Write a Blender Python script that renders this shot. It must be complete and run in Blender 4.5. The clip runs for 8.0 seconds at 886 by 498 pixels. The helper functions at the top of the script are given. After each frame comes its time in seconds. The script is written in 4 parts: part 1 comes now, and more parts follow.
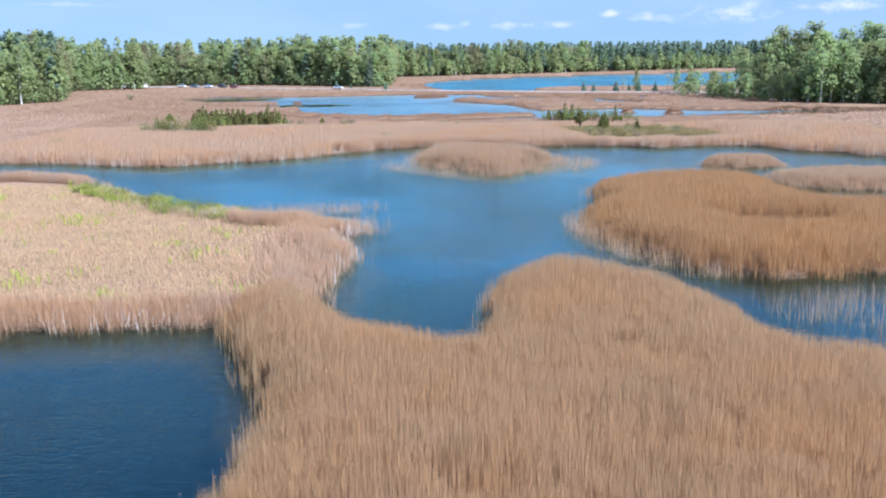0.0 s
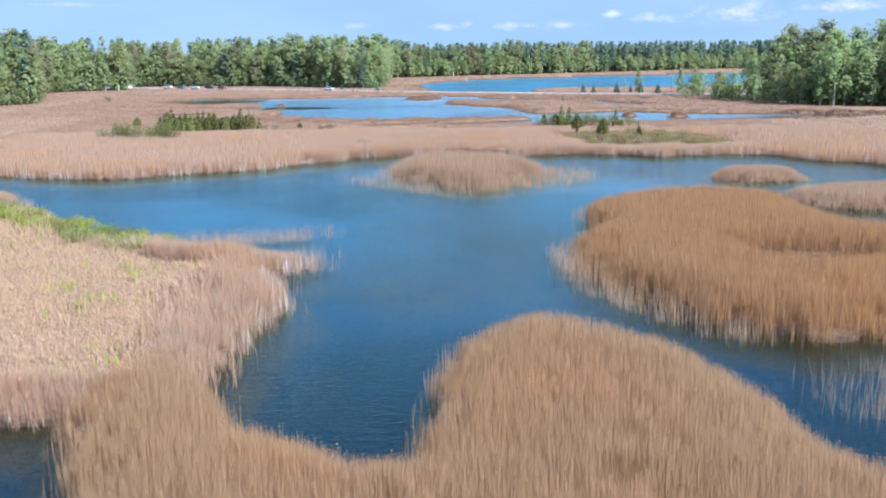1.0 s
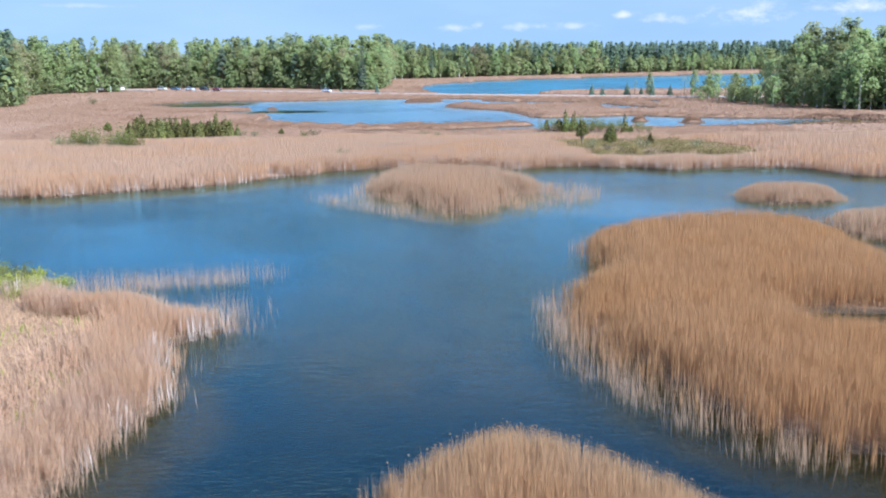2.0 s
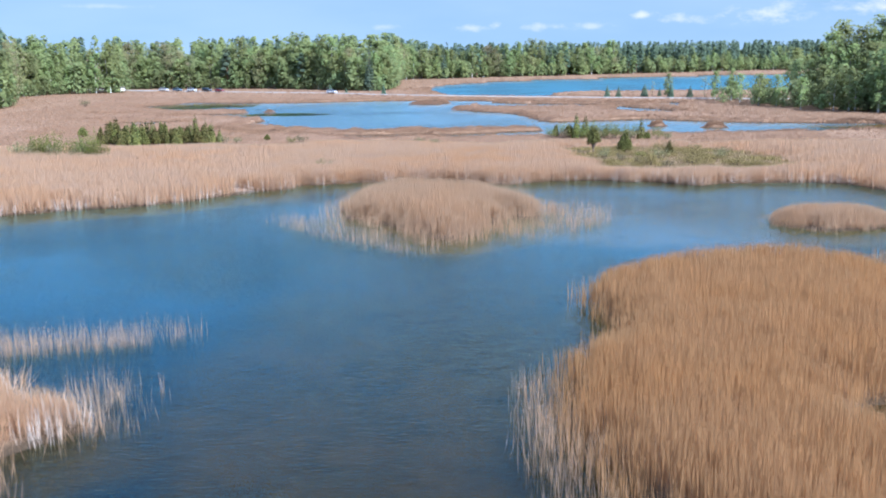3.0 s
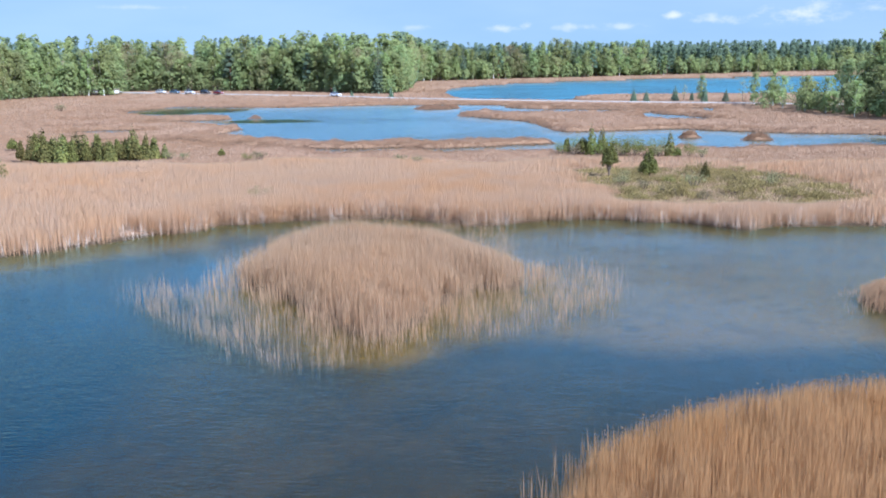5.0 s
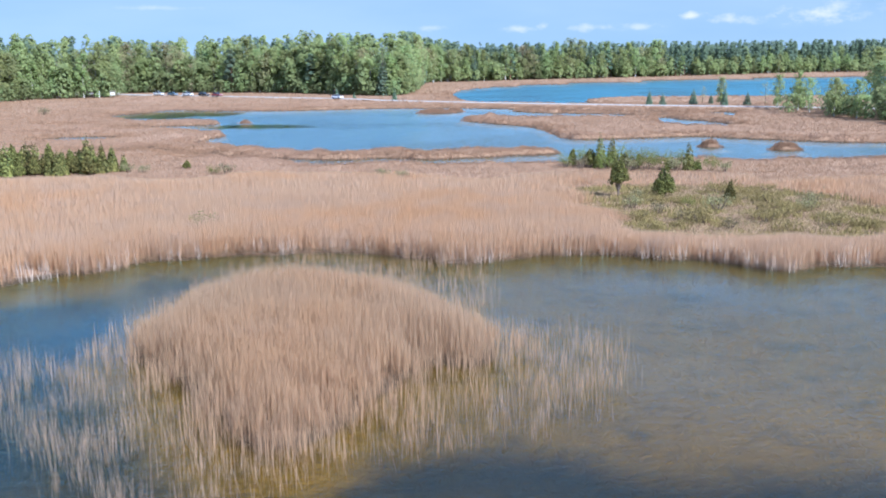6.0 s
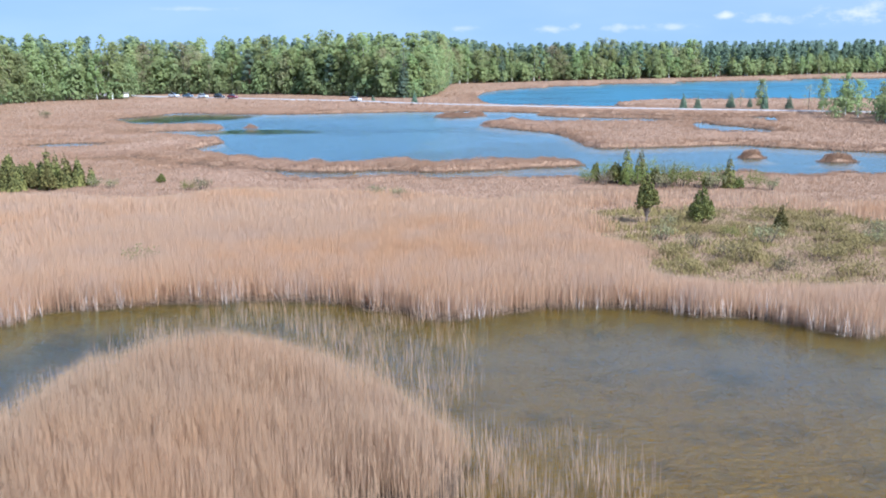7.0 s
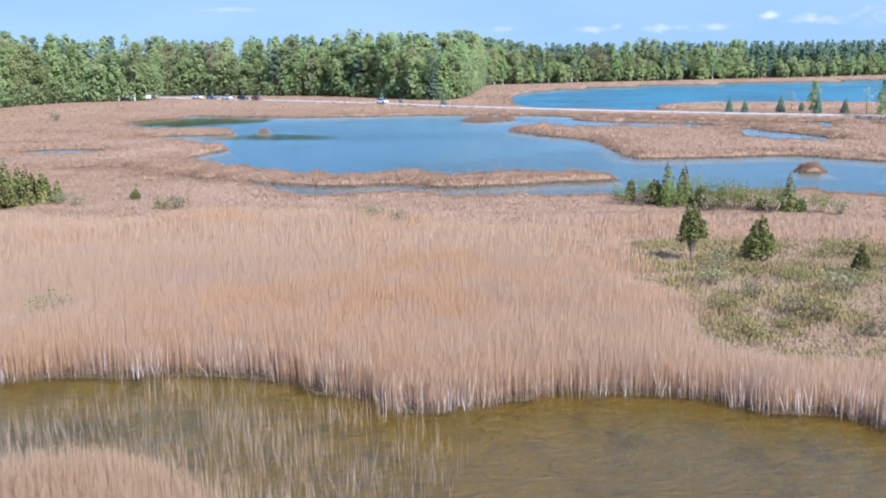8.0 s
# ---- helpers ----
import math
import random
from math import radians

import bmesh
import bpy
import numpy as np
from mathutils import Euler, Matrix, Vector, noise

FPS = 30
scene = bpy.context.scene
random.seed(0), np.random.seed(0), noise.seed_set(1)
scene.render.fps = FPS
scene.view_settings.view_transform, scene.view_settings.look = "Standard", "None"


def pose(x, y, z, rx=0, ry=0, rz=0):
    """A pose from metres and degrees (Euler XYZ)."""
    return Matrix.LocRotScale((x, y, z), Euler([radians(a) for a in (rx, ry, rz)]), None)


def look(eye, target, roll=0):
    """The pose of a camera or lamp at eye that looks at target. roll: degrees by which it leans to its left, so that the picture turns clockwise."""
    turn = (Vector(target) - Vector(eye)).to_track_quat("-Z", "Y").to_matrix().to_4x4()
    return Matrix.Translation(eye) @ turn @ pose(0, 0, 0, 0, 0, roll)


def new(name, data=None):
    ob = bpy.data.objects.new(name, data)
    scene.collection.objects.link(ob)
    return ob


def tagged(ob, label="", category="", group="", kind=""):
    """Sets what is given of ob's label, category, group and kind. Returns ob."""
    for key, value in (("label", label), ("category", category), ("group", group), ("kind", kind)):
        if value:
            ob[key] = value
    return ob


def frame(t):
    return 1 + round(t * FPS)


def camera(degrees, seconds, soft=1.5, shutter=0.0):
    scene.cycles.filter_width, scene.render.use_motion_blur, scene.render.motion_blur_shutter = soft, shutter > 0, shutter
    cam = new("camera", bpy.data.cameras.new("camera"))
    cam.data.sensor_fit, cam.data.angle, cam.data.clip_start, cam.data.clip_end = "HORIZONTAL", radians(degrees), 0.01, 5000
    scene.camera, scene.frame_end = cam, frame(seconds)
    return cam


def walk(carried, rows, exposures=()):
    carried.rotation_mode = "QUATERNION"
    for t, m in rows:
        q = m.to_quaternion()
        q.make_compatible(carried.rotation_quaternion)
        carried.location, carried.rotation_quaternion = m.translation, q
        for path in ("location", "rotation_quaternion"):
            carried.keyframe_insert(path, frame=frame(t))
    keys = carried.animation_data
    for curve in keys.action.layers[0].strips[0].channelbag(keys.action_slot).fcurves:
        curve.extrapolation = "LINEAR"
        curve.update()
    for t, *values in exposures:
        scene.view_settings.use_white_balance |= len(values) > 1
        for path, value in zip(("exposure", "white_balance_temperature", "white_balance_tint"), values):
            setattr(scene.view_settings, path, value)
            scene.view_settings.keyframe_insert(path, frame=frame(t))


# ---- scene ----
cam = camera(50.2, 8.0, soft=1.9, shutter=0.2)
METRES, EYE, TILT, LEAN, TURN = 126.0, 16.3, -0.12, 0.0, 0.0
ROWS = [
    (0.0, 0.0, 0.0, 0.0, -0.12, -11.59, 0.57),
    (0.5, 0.0131, 0.0637, -0.0012, -0.06, -11.58, 0.56),
    (1.0, 0.0255, 0.1256, -0.0014, -0.01, -11.57, 0.56),
    (1.5, 0.0385, 0.1913, -0.0019, 0.21, -11.54, 0.56),
    (3.0, 0.0756, 0.3802, -0.0039, 1.66, -11.49, 0.55),
    (3.5, 0.0865, 0.4378, -0.0046, 2.15, -11.48, 0.55),
    (4.0, 0.098, 0.4974, -0.0051, 2.64, -11.47, 0.55),
    (4.5, 0.1087, 0.5544, -0.0055, 3.08, -11.46, 0.55),
    (6.0, 0.1388, 0.7391, -0.0046, 4.41, -11.41, 0.55),
    (6.5, 0.1475, 0.8029, -0.0043, 5.24, -11.4, 0.57),
    (7.0, 0.1546, 0.8632, -0.0043, 6.33, -11.37, 0.56),
    (7.5, 0.1604, 0.9263, -0.0046, 7.52, -11.34, 0.57),
    (8.0, 0.1642, 0.9856, -0.0048, 8.7, -11.32, 0.55),
]
walk(cam, [(t, pose(0, 0, EYE, TILT, LEAN, TURN) @ pose(METRES * x, METRES * y, METRES * z, 90 + pitch, roll, yaw)) for t, x, y, z, yaw, pitch, roll in ROWS],
     exposures=[(0.0, 0.8, 5120, 9), (8.0, 0.8, 5120, 9)])

# ---- world, sun, exposure ----
SUN_ELEVATION, SUN_AZIMUTH = 41.0, 128.0          # degrees; azimuth clockwise from the view's first heading (+y)


def link(tree, a, b):
    tree.links.new(a, b)


def node(tree, kind, **values):
    n = tree.nodes.new(kind)
    for key, value in values.items():
        if key in n.inputs:
            n.inputs[key].default_value = value
    return n


def maths(tree, op, a, b=None, c=None, clamp=False):
    n = tree.nodes.new("ShaderNodeMath")
    n.operation, n.use_clamp = op, clamp
    for i, v in enumerate((a, b, c)):
        if v is None:
            continue
        if isinstance(v, (int, float)):
            n.inputs[i].default_value = v
        else:
            link(tree, v, n.inputs[i])
    return n.outputs[0]


def smooth(tree, value, low, high):
    n = tree.nodes.new("ShaderNodeMapRange")
    n.interpolation_type = "SMOOTHSTEP"
    link(tree, value, n.inputs["Value"])
    n.inputs["From Min"].default_value, n.inputs["From Max"].default_value = low, high
    return n.outputs[0]


def mixed(tree, factor, a, b, blend="MIX"):
    n = tree.nodes.new("ShaderNodeMix")
    n.data_type, n.blend_type = "RGBA", blend
    for socket, v in ((n.inputs[0], factor), (n.inputs[6], a), (n.inputs[7], b)):
        if isinstance(v, (int, float)):
            socket.default_value = v
        elif isinstance(v, tuple):
            socket.default_value = (*v, 1.0)
        else:
            link(tree, v, socket)
    return n.outputs[2]


def noise_at(tree, vector, scale, detail=3.0, rough=0.55, stretch=None):
    if stretch:
        m = tree.nodes.new("ShaderNodeVectorMath")
        m.operation = "MULTIPLY"
        link(tree, vector, m.inputs[0])
        m.inputs[1].default_value = stretch
        vector = m.outputs[0]
    n = node(tree, "ShaderNodeTexNoise", Scale=scale, Detail=detail, Roughness=rough)
    link(tree, vector, n.inputs["Vector"])
    return n.outputs["Fac"]


def build_world():
    world = bpy.data.worlds.new("sky")
    scene.world = world
    world.use_nodes = True
    t = world.node_tree
    t.nodes.clear()
    sky = t.nodes.new("ShaderNodeTexSky")
    sky.sky_type, sky.sun_disc = "NISHITA", False
    sky.sun_elevation, sky.sun_rotation = radians(SUN_ELEVATION), radians(SUN_AZIMUTH)
    sky.altitude, sky.air_density, sky.dust_density, sky.ozone_density = 600, 1.0, 0.3, 4.0
    where = t.nodes.new("ShaderNodeTexCoord").outputs["Generated"]
    lift = t.nodes.new("ShaderNodeVectorMath")
    lift.operation = "MULTIPLY_ADD"
    link(t, where, lift.inputs[0])
    lift.inputs[1].default_value, lift.inputs[2].default_value = (1, 1, 0.9), (0, 0, 0.15)
    unit = t.nodes.new("ShaderNodeVectorMath")
    unit.operation = "NORMALIZE"
    link(t, lift.outputs[0], unit.inputs[0])
    link(t, unit.outputs[0], sky.inputs["Vector"])
    split = t.nodes.new("ShaderNodeSeparateXYZ")
    link(t, where, split.inputs[0])
    up = maths(t, "ARCSINE", split.outputs[2])
    azimuth = maths(t, "ARCTAN2", split.outputs[0], split.outputs[1])
    flat = t.nodes.new("ShaderNodeCombineXYZ")
    link(t, azimuth, flat.inputs[0])
    link(t, up, flat.inputs[1])
    # low cumulus: (azimuth, height, half width, half height, body), ragged by noise
    puff = maths(t, "SUBTRACT", noise_at(t, flat.outputs[0], 34.0, 6.0, 0.62, (1.0, 1.8, 1.0)), 0.5)
    amount = None
    for az, el, rx, ry, body in ((0.30, 0.039, 0.056, 0.0105, 0.85), (0.355, 0.041, 0.03, 0.008, 0.5), (0.392, 0.0395, 0.032, 0.0085, 0.85), (0.174, 0.0375, 0.012, 0.0045, 0.8),
                                 (0.213, 0.032, 0.034, 0.006, 0.55), (-0.092, 0.0285, 0.016, 0.0035, 0.4), (0.0, 0.0265, 0.03, 0.0045, 0.5), (0.026, 0.0285, 0.012, 0.005, 0.6),
                                 (0.078, 0.0275, 0.028, 0.005, 0.5), (0.122, 0.027, 0.026, 0.005, 0.45), (0.47, 0.036, 0.04, 0.007, 0.6), (-0.36, 0.049, 0.05, 0.003, 0.3)):
        far = t.nodes.new("ShaderNodeVectorMath")
        far.operation = "MULTIPLY_ADD"
        link(t, flat.outputs[0], far.inputs[0])
        far.inputs[1].default_value, far.inputs[2].default_value = (1 / rx, 1 / ry, 0), (-az / rx, -el / ry, 0)
        size = t.nodes.new("ShaderNodeVectorMath")
        size.operation = "LENGTH"
        link(t, far.outputs[0], size.inputs[0])
        one = maths(t, "MULTIPLY", smooth(t, maths(t, "MULTIPLY_ADD", puff, 3.4, maths(t, "SUBTRACT", 1.0, size.outputs["Value"])), 0.0, 1.3), body)
        amount = one if amount is None else maths(t, "MAXIMUM", amount, one)
    # thin veil: wisps low in the sky, closing to a bright milky haze overhead
    wisp = noise_at(t, flat.outputs[0], 4.0, 4.0, 0.5, (1.0, 4.0, 1.0))
    low = mixed(t, smooth(t, wisp, 0.25, 0.75), (1.68, 2.18, 2.42), (2.10, 2.50, 2.72))
    high = smooth(t, up, 0.07, 0.30)
    colour = mixed(t, 1.0, sky.outputs[0], (1.0, 0.91, 0.965), "MULTIPLY")
    colour = mixed(t, maths(t, "MULTIPLY_ADD", high, -0.3, 0.85), colour, mixed(t, high, low, (3.9, 4.6, 5.8)))
    colour = mixed(t, amount, colour, (4.4, 4.0, 4.05))
    back = node(t, "ShaderNodeBackground", Strength=SKY)
    link(t, colour, back.inputs["Color"])
    out = t.nodes.new("ShaderNodeOutputWorld")
    link(t, back.outputs[0], out.inputs[0])


SKY, SUN = 0.15, 4.5
build_world()
_e, _a = radians(SUN_ELEVATION), radians(SUN_AZIMUTH)
sun = new("sun", bpy.data.lights.new("sun", "SUN"))
sun.data.energy, sun.data.angle, sun.data.color = SUN, radians(0.6), (1.0, 0.95, 0.88)
sun.matrix_world = look((0, 0, 0), (-math.cos(_e) * math.sin(_a), -math.cos(_e) * math.cos(_a), -math.sin(_e)))


# ---- materials ----
def material(name):
    m = bpy.data.materials.new(name)
    m.use_nodes = True
    t = m.node_tree
    t.nodes.clear()
    out = t.nodes.new("ShaderNodeOutputMaterial")
    return m, t, out


def place(t):
    return t.nodes.new("ShaderNodeNewGeometry").outputs["Position"]


def plant_material(name, dark, light, patch=None, patch_scale=0.06, through_light=0.25, rough=0.85, spread=1.0, fine=None, single=False, soften=0.0):
    """Leaves and stems: each one its own tone, drifting over the ground in patches."""
    m, t, out = material(name)
    geo = t.nodes.new("ShaderNodeNewGeometry")
    tone = maths(t, "MULTIPLY_ADD", geo.outputs["Random Per Island"], spread, (1 - spread) / 2)
    colour = mixed(t, tone, dark, light)
    if patch:
        drift = noise_at(t, geo.outputs["Position"], patch_scale, 4.0, 0.6)
        colour = mixed(t, smooth(t, drift, 0.38, 0.68), colour, patch)
    if fine:
        drift = noise_at(t, geo.outputs["Position"], 0.35, 3.0, 0.6)
        colour = mixed(t, maths(t, "MULTIPLY", smooth(t, drift, 0.42, 0.7), 0.6), colour, fine)
    info = t.nodes.new("ShaderNodeObjectInfo")
    bright = t.nodes.new("ShaderNodeHueSaturation")
    link(t, colour, bright.inputs["Color"])
    if single:
        link(t, maths(t, "MULTIPLY_ADD", info.outputs["Random"], 0.44, 0.78), bright.inputs["Value"])
        link(t, maths(t, "MULTIPLY_ADD", info.outputs["Random"], 0.05, 0.475), bright.inputs["Hue"])
    body = node(t, "ShaderNodeBsdfPrincipled", Roughness=rough)
    body.inputs["Specular IOR Level"].default_value = 0.15
    link(t, bright.outputs[0], body.inputs["Base Color"])
    thin = t.nodes.new("ShaderNodeBsdfTranslucent")
    link(t, bright.outputs[0], thin.inputs[0])
    if soften:
        lift = t.nodes.new("ShaderNodeVectorMath")
        lift.operation = "MULTIPLY_ADD"
        link(t, geo.outputs["Normal"], lift.inputs[0])
        lift.inputs[1].default_value, lift.inputs[2].default_value = (1 - soften,) * 3, (0, 0, soften)
        unit = t.nodes.new("ShaderNodeVectorMath")
        unit.operation = "NORMALIZE"
        link(t, lift.outputs[0], unit.inputs[0])
        link(t, unit.outputs[0], body.inputs["Normal"])
    both = node(t, "ShaderNodeMixShader", Fac=through_light)
    link(t, body.outputs[0], both.inputs[1])
    link(t, thin.outputs[0], both.inputs[2])
    link(t, both.outputs[0], out.inputs[0])
    return m


def plain_material(name, colour, rough=0.6, metal=0.0, grime=0.15, scale=6.0, bump=0.0):
    m, t, out = material(name)
    spot = noise_at(t, place(t), scale, 4.0, 0.6)
    body = node(t, "ShaderNodeBsdfPrincipled", Roughness=rough, Metallic=metal)
    dirty = tuple(c * (1 - grime * 2) for c in colour)
    link(t, mixed(t, smooth(t, spot, 0.4, 0.75), colour, dirty), body.inputs["Base Color"])
    if bump:
        b = node(t, "ShaderNodeBump", Strength=bump, Distance=0.05)
        link(t, spot, b.inputs["Height"])
        link(t, b.outputs[0], body.inputs["Normal"])
    link(t, body.outputs[0], out.inputs[0])
    return m


def ground_material():
    """Peat, litter and turf above the water; mud, marl and weed below it, with deep water's blue gloom painted on."""
    m, t, out = material("marsh_ground")
    p = place(t)
    split = t.nodes.new("ShaderNodeSeparateXYZ")
    link(t, p, split.inputs[0])
    wide, mid, small = noise_at(t, p, 0.03, 4.0), noise_at(t, p, 0.25, 4.0), noise_at(t, p, 2.5, 5.0, 0.65)
    litter = mixed(t, smooth(t, mid, 0.35, 0.7), (0.30, 0.18, 0.108), (0.22, 0.13, 0.076))
    litter = mixed(t, smooth(t, small, 0.4, 0.7), litter, (0.42, 0.265, 0.16))
    litter = mixed(t, smooth(t, wide, 0.5, 0.75), litter, (0.38, 0.235, 0.145))
    weed = noise_at(t, p, 0.55, 5.0, 0.65)
    shallow = mixed(t, smooth(t, weed, 0.47, 0.66), (0.36, 0.23, 0.047), (0.29, 0.185, 0.04))
    shallow = mixed(t, smooth(t, small, 0.55, 0.75), shallow, (0.24, 0.15, 0.045))
    patchy = noise_at(t, p, 0.3, 5.0, 0.7)
    shallow = mixed(t, maths(t, "MULTIPLY", smooth(t, patchy, 0.5, 0.7), 0.6), shallow, (0.16, 0.11, 0.04))
    # shallows: golden marl on the northern shelf, darker round the southern islands
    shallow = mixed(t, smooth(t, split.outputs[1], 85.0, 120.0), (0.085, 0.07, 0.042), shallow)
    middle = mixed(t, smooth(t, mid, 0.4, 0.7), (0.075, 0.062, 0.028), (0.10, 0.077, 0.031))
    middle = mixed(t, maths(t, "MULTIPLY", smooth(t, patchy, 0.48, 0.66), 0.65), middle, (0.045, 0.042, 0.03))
    # light lost and scattered in deep water, painted on the bed as dark blue
    depth_tint = mixed(t, smooth(t, mid, 0.4, 0.7), (0.013, 0.036, 0.082), (0.021, 0.038, 0.066))
    depth_tint = mixed(t, smooth(t, split.outputs[2], -1.15, -1.75), middle, depth_tint)
    bed = mixed(t, smooth(t, split.outputs[2], -0.50, -0.92), shallow, depth_tint)
    litter = mixed(t, smooth(t, split.outputs[2], 0.10, 0.34), (0.085, 0.058, 0.036), litter)
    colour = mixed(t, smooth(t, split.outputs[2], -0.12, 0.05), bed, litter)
    body = node(t, "ShaderNodeBsdfPrincipled", Roughness=0.95)
    body.inputs["Specular IOR Level"].default_value = 0.1
    link(t, colour, body.inputs["Base Color"])
    b = node(t, "ShaderNodeBump", Strength=0.8, Distance=0.25)
    link(t, small, b.inputs["Height"])
    link(t, b.outputs[0], body.inputs["Normal"])
    link(t, body.outputs[0], out.inputs[0])
    return m


def water_material():
    """Clear brown water: a rippled mirror by Fresnel, its reflections painted bluer, over a tinted view of the bed."""
    m, t, out = material("marsh_water")
    p = place(t)
    turn = t.nodes.new("ShaderNodeMapping")
    link(t, p, turn.inputs["Vector"])
    turn.inputs["Rotation"].default_value = (0, 0, radians(-42))
    turn.inputs["Scale"].default_value = (0.55, 1.9, 1.0)
    ripple = noise_at(t, turn.outputs[0], 3.0, 3.0, 0.55)
    gust = noise_at(t, p, 0.03, 3.0, 0.5)
    swell = noise_at(t, turn.outputs[0], 0.9, 2.0, 0.5)
    ripple = maths(t, "MULTIPLY_ADD", swell, 0.6, ripple)
    height = maths(t, "MULTIPLY", ripple, maths(t, "MULTIPLY_ADD", smooth(t, gust, 0.35, 0.65), 0.7, 0.3))
    # sheltered slicks where no wind reaches
    slick = None
    for cx, cy, rx, ry in ((-43.0, 308.0, 15.0, 8.5), (-79.0, 355.0, 20.0, 22.0), (104.0, 248.0, 26.0, 9.0)):
        off = t.nodes.new("ShaderNodeVectorMath")
        off.operation = "MULTIPLY_ADD"
        link(t, p, off.inputs[0])
        off.inputs[1].default_value, off.inputs[2].default_value = (1 / rx, 1 / ry, 0), (-cx / rx, -cy / ry, 0)
        far = t.nodes.new("ShaderNodeVectorMath")
        far.operation = "LENGTH"
        link(t, off.outputs[0], far.inputs[0])
        one = smooth(t, maths(t, "ADD", far.outputs["Value"], maths(t, "MULTIPLY", maths(t, "SUBTRACT", noise_at(t, p, 0.12, 3.0), 0.5), 0.9)), 1.15, 0.55)
        slick = one if slick is None else maths(t, "MAXIMUM", slick, one)
    b = node(t, "ShaderNodeBump", Strength=0.34, Distance=0.16)
    link(t, maths(t, "MULTIPLY_ADD", slick, -0.42, 0.50), b.inputs["Strength"])
    link(t, height, b.inputs["Height"])
    fresnel = node(t, "ShaderNodeFresnel", IOR=1.333)
    link(t, b.outputs[0], fresnel.inputs["Normal"])
    gloss = node(t, "ShaderNodeBsdfGlossy", Roughness=0.22)
    link(t, b.outputs[0], gloss.inputs["Normal"])
    # lagoon and far lake each get their own blur, mirror tint and mirror share
    split = t.nodes.new("ShaderNodeSeparateXYZ")
    link(t, p, split.inputs[0])
    lagoon_zone = maths(t, "MULTIPLY", smooth(t, split.outputs[1], 200.0, 235.0), smooth(t, split.outputs[1], 415.0, 385.0))
    rough = maths(t, "MULTIPLY_ADD", smooth(t, split.outputs[1], 395.0, 430.0), 0.18, maths(t, "MULTIPLY_ADD", lagoon_zone, 0.17, 0.10))
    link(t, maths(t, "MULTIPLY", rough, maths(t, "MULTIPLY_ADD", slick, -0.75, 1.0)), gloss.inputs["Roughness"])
    # reflections tinted by area, painting a bluer sky into the gloss of open water
    sky_blue_tint = mixed(t, smooth(t, split.outputs[1], 395.0, 430.0), (0.42, 0.82, 0.98), (0.36, 0.82, 0.96))
    link(t, mixed(t, lagoon_zone, sky_blue_tint, (0.73, 0.97, 1.0)), gloss.inputs[0])
    # reflected sky weakened or boosted by area and view angle, beyond plain Fresnel
    share = maths(t, "MULTIPLY", fresnel.outputs[0], maths(t, "MULTIPLY_ADD", smooth(t, split.outputs[1], 395.0, 430.0), -0.77, maths(t, "MULTIPLY_ADD", smooth(t, fresnel.outputs[0], 0.04, 0.30), maths(t, "MULTIPLY_ADD", lagoon_zone, -0.62, 0.92), 0.58)))
    clear = t.nodes.new("ShaderNodeBsdfTransparent")
    clear.inputs[0].default_value = (0.92, 0.83, 0.62, 1)
    both = t.nodes.new("ShaderNodeMixShader")
    link(t, maths(t, "MINIMUM", share, 0.96), both.inputs[0])
    link(t, clear.outputs[0], both.inputs[1])
    link(t, gloss.outputs[0], both.inputs[2])
    link(t, both.outputs[0], out.inputs[0])
    return m


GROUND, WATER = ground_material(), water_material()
REED = plant_material("dry_reed", (0.573, 0.320, 0.138), (0.766, 0.444, 0.211), (0.683, 0.368, 0.149), 0.10, through_light=0.5, fine=(0.646, 0.384, 0.183), soften=0.88, spread=0.45)
PALE_REED = plant_material("bleached_reed", (0.742, 0.461, 0.271), (0.860, 0.606, 0.393), (0.816, 0.498, 0.271), 0.045, through_light=0.5, fine=(0.742, 0.528, 0.376), soften=0.88, spread=0.35)
TAN_REED = plant_material("tan_reed", (0.612, 0.359, 0.175), (0.785, 0.524, 0.283), (0.747, 0.432, 0.205), 0.10, through_light=0.5, fine=(0.698, 0.450, 0.252), soften=0.88, spread=0.45)
ISLE_REED = plant_material("islet_reed", (0.628, 0.396, 0.232), (0.791, 0.561, 0.354), (0.740, 0.464, 0.262), 0.10, through_light=0.5, fine=(0.703, 0.475, 0.305), soften=0.88, spread=0.45)
BLEACHED = plant_material("bleached_stem", (0.62, 0.49, 0.39), (0.78, 0.65, 0.54), through_light=0.4, soften=0.5)
STRAW = plant_material("bent_straw", (0.496, 0.316, 0.166), (0.673, 0.445, 0.256), (0.573, 0.366, 0.184), 0.08, fine=(0.484, 0.356, 0.180), soften=0.6)
SEDGE = plant_material("dead_sedge", (0.380, 0.219, 0.122), (0.605, 0.360, 0.212), (0.536, 0.329, 0.212), 0.03, fine=(0.385, 0.235, 0.145), soften=0.88, spread=0.5)
HEATH_STRAW = plant_material("heath_straw", (0.295, 0.200, 0.102), (0.435, 0.306, 0.170), (0.344, 0.246, 0.128), 0.2, fine=(0.295, 0.238, 0.102), soften=0.6)
TWIG_LEAF = plant_material("opening_twigs", (0.21, 0.185, 0.09), (0.33, 0.285, 0.14), through_light=0.4, single=True, soften=0.5)
GREEN_BLADE = plant_material("fresh_grass", (0.213, 0.244, 0.030), (0.413, 0.425, 0.070), (0.388, 0.369, 0.080), 0.3, soften=0.6)
WILLOW = plant_material("willow_leaf", (0.18, 0.20, 0.05), (0.35, 0.355, 0.10), through_light=0.6, single=True, soften=0.55)
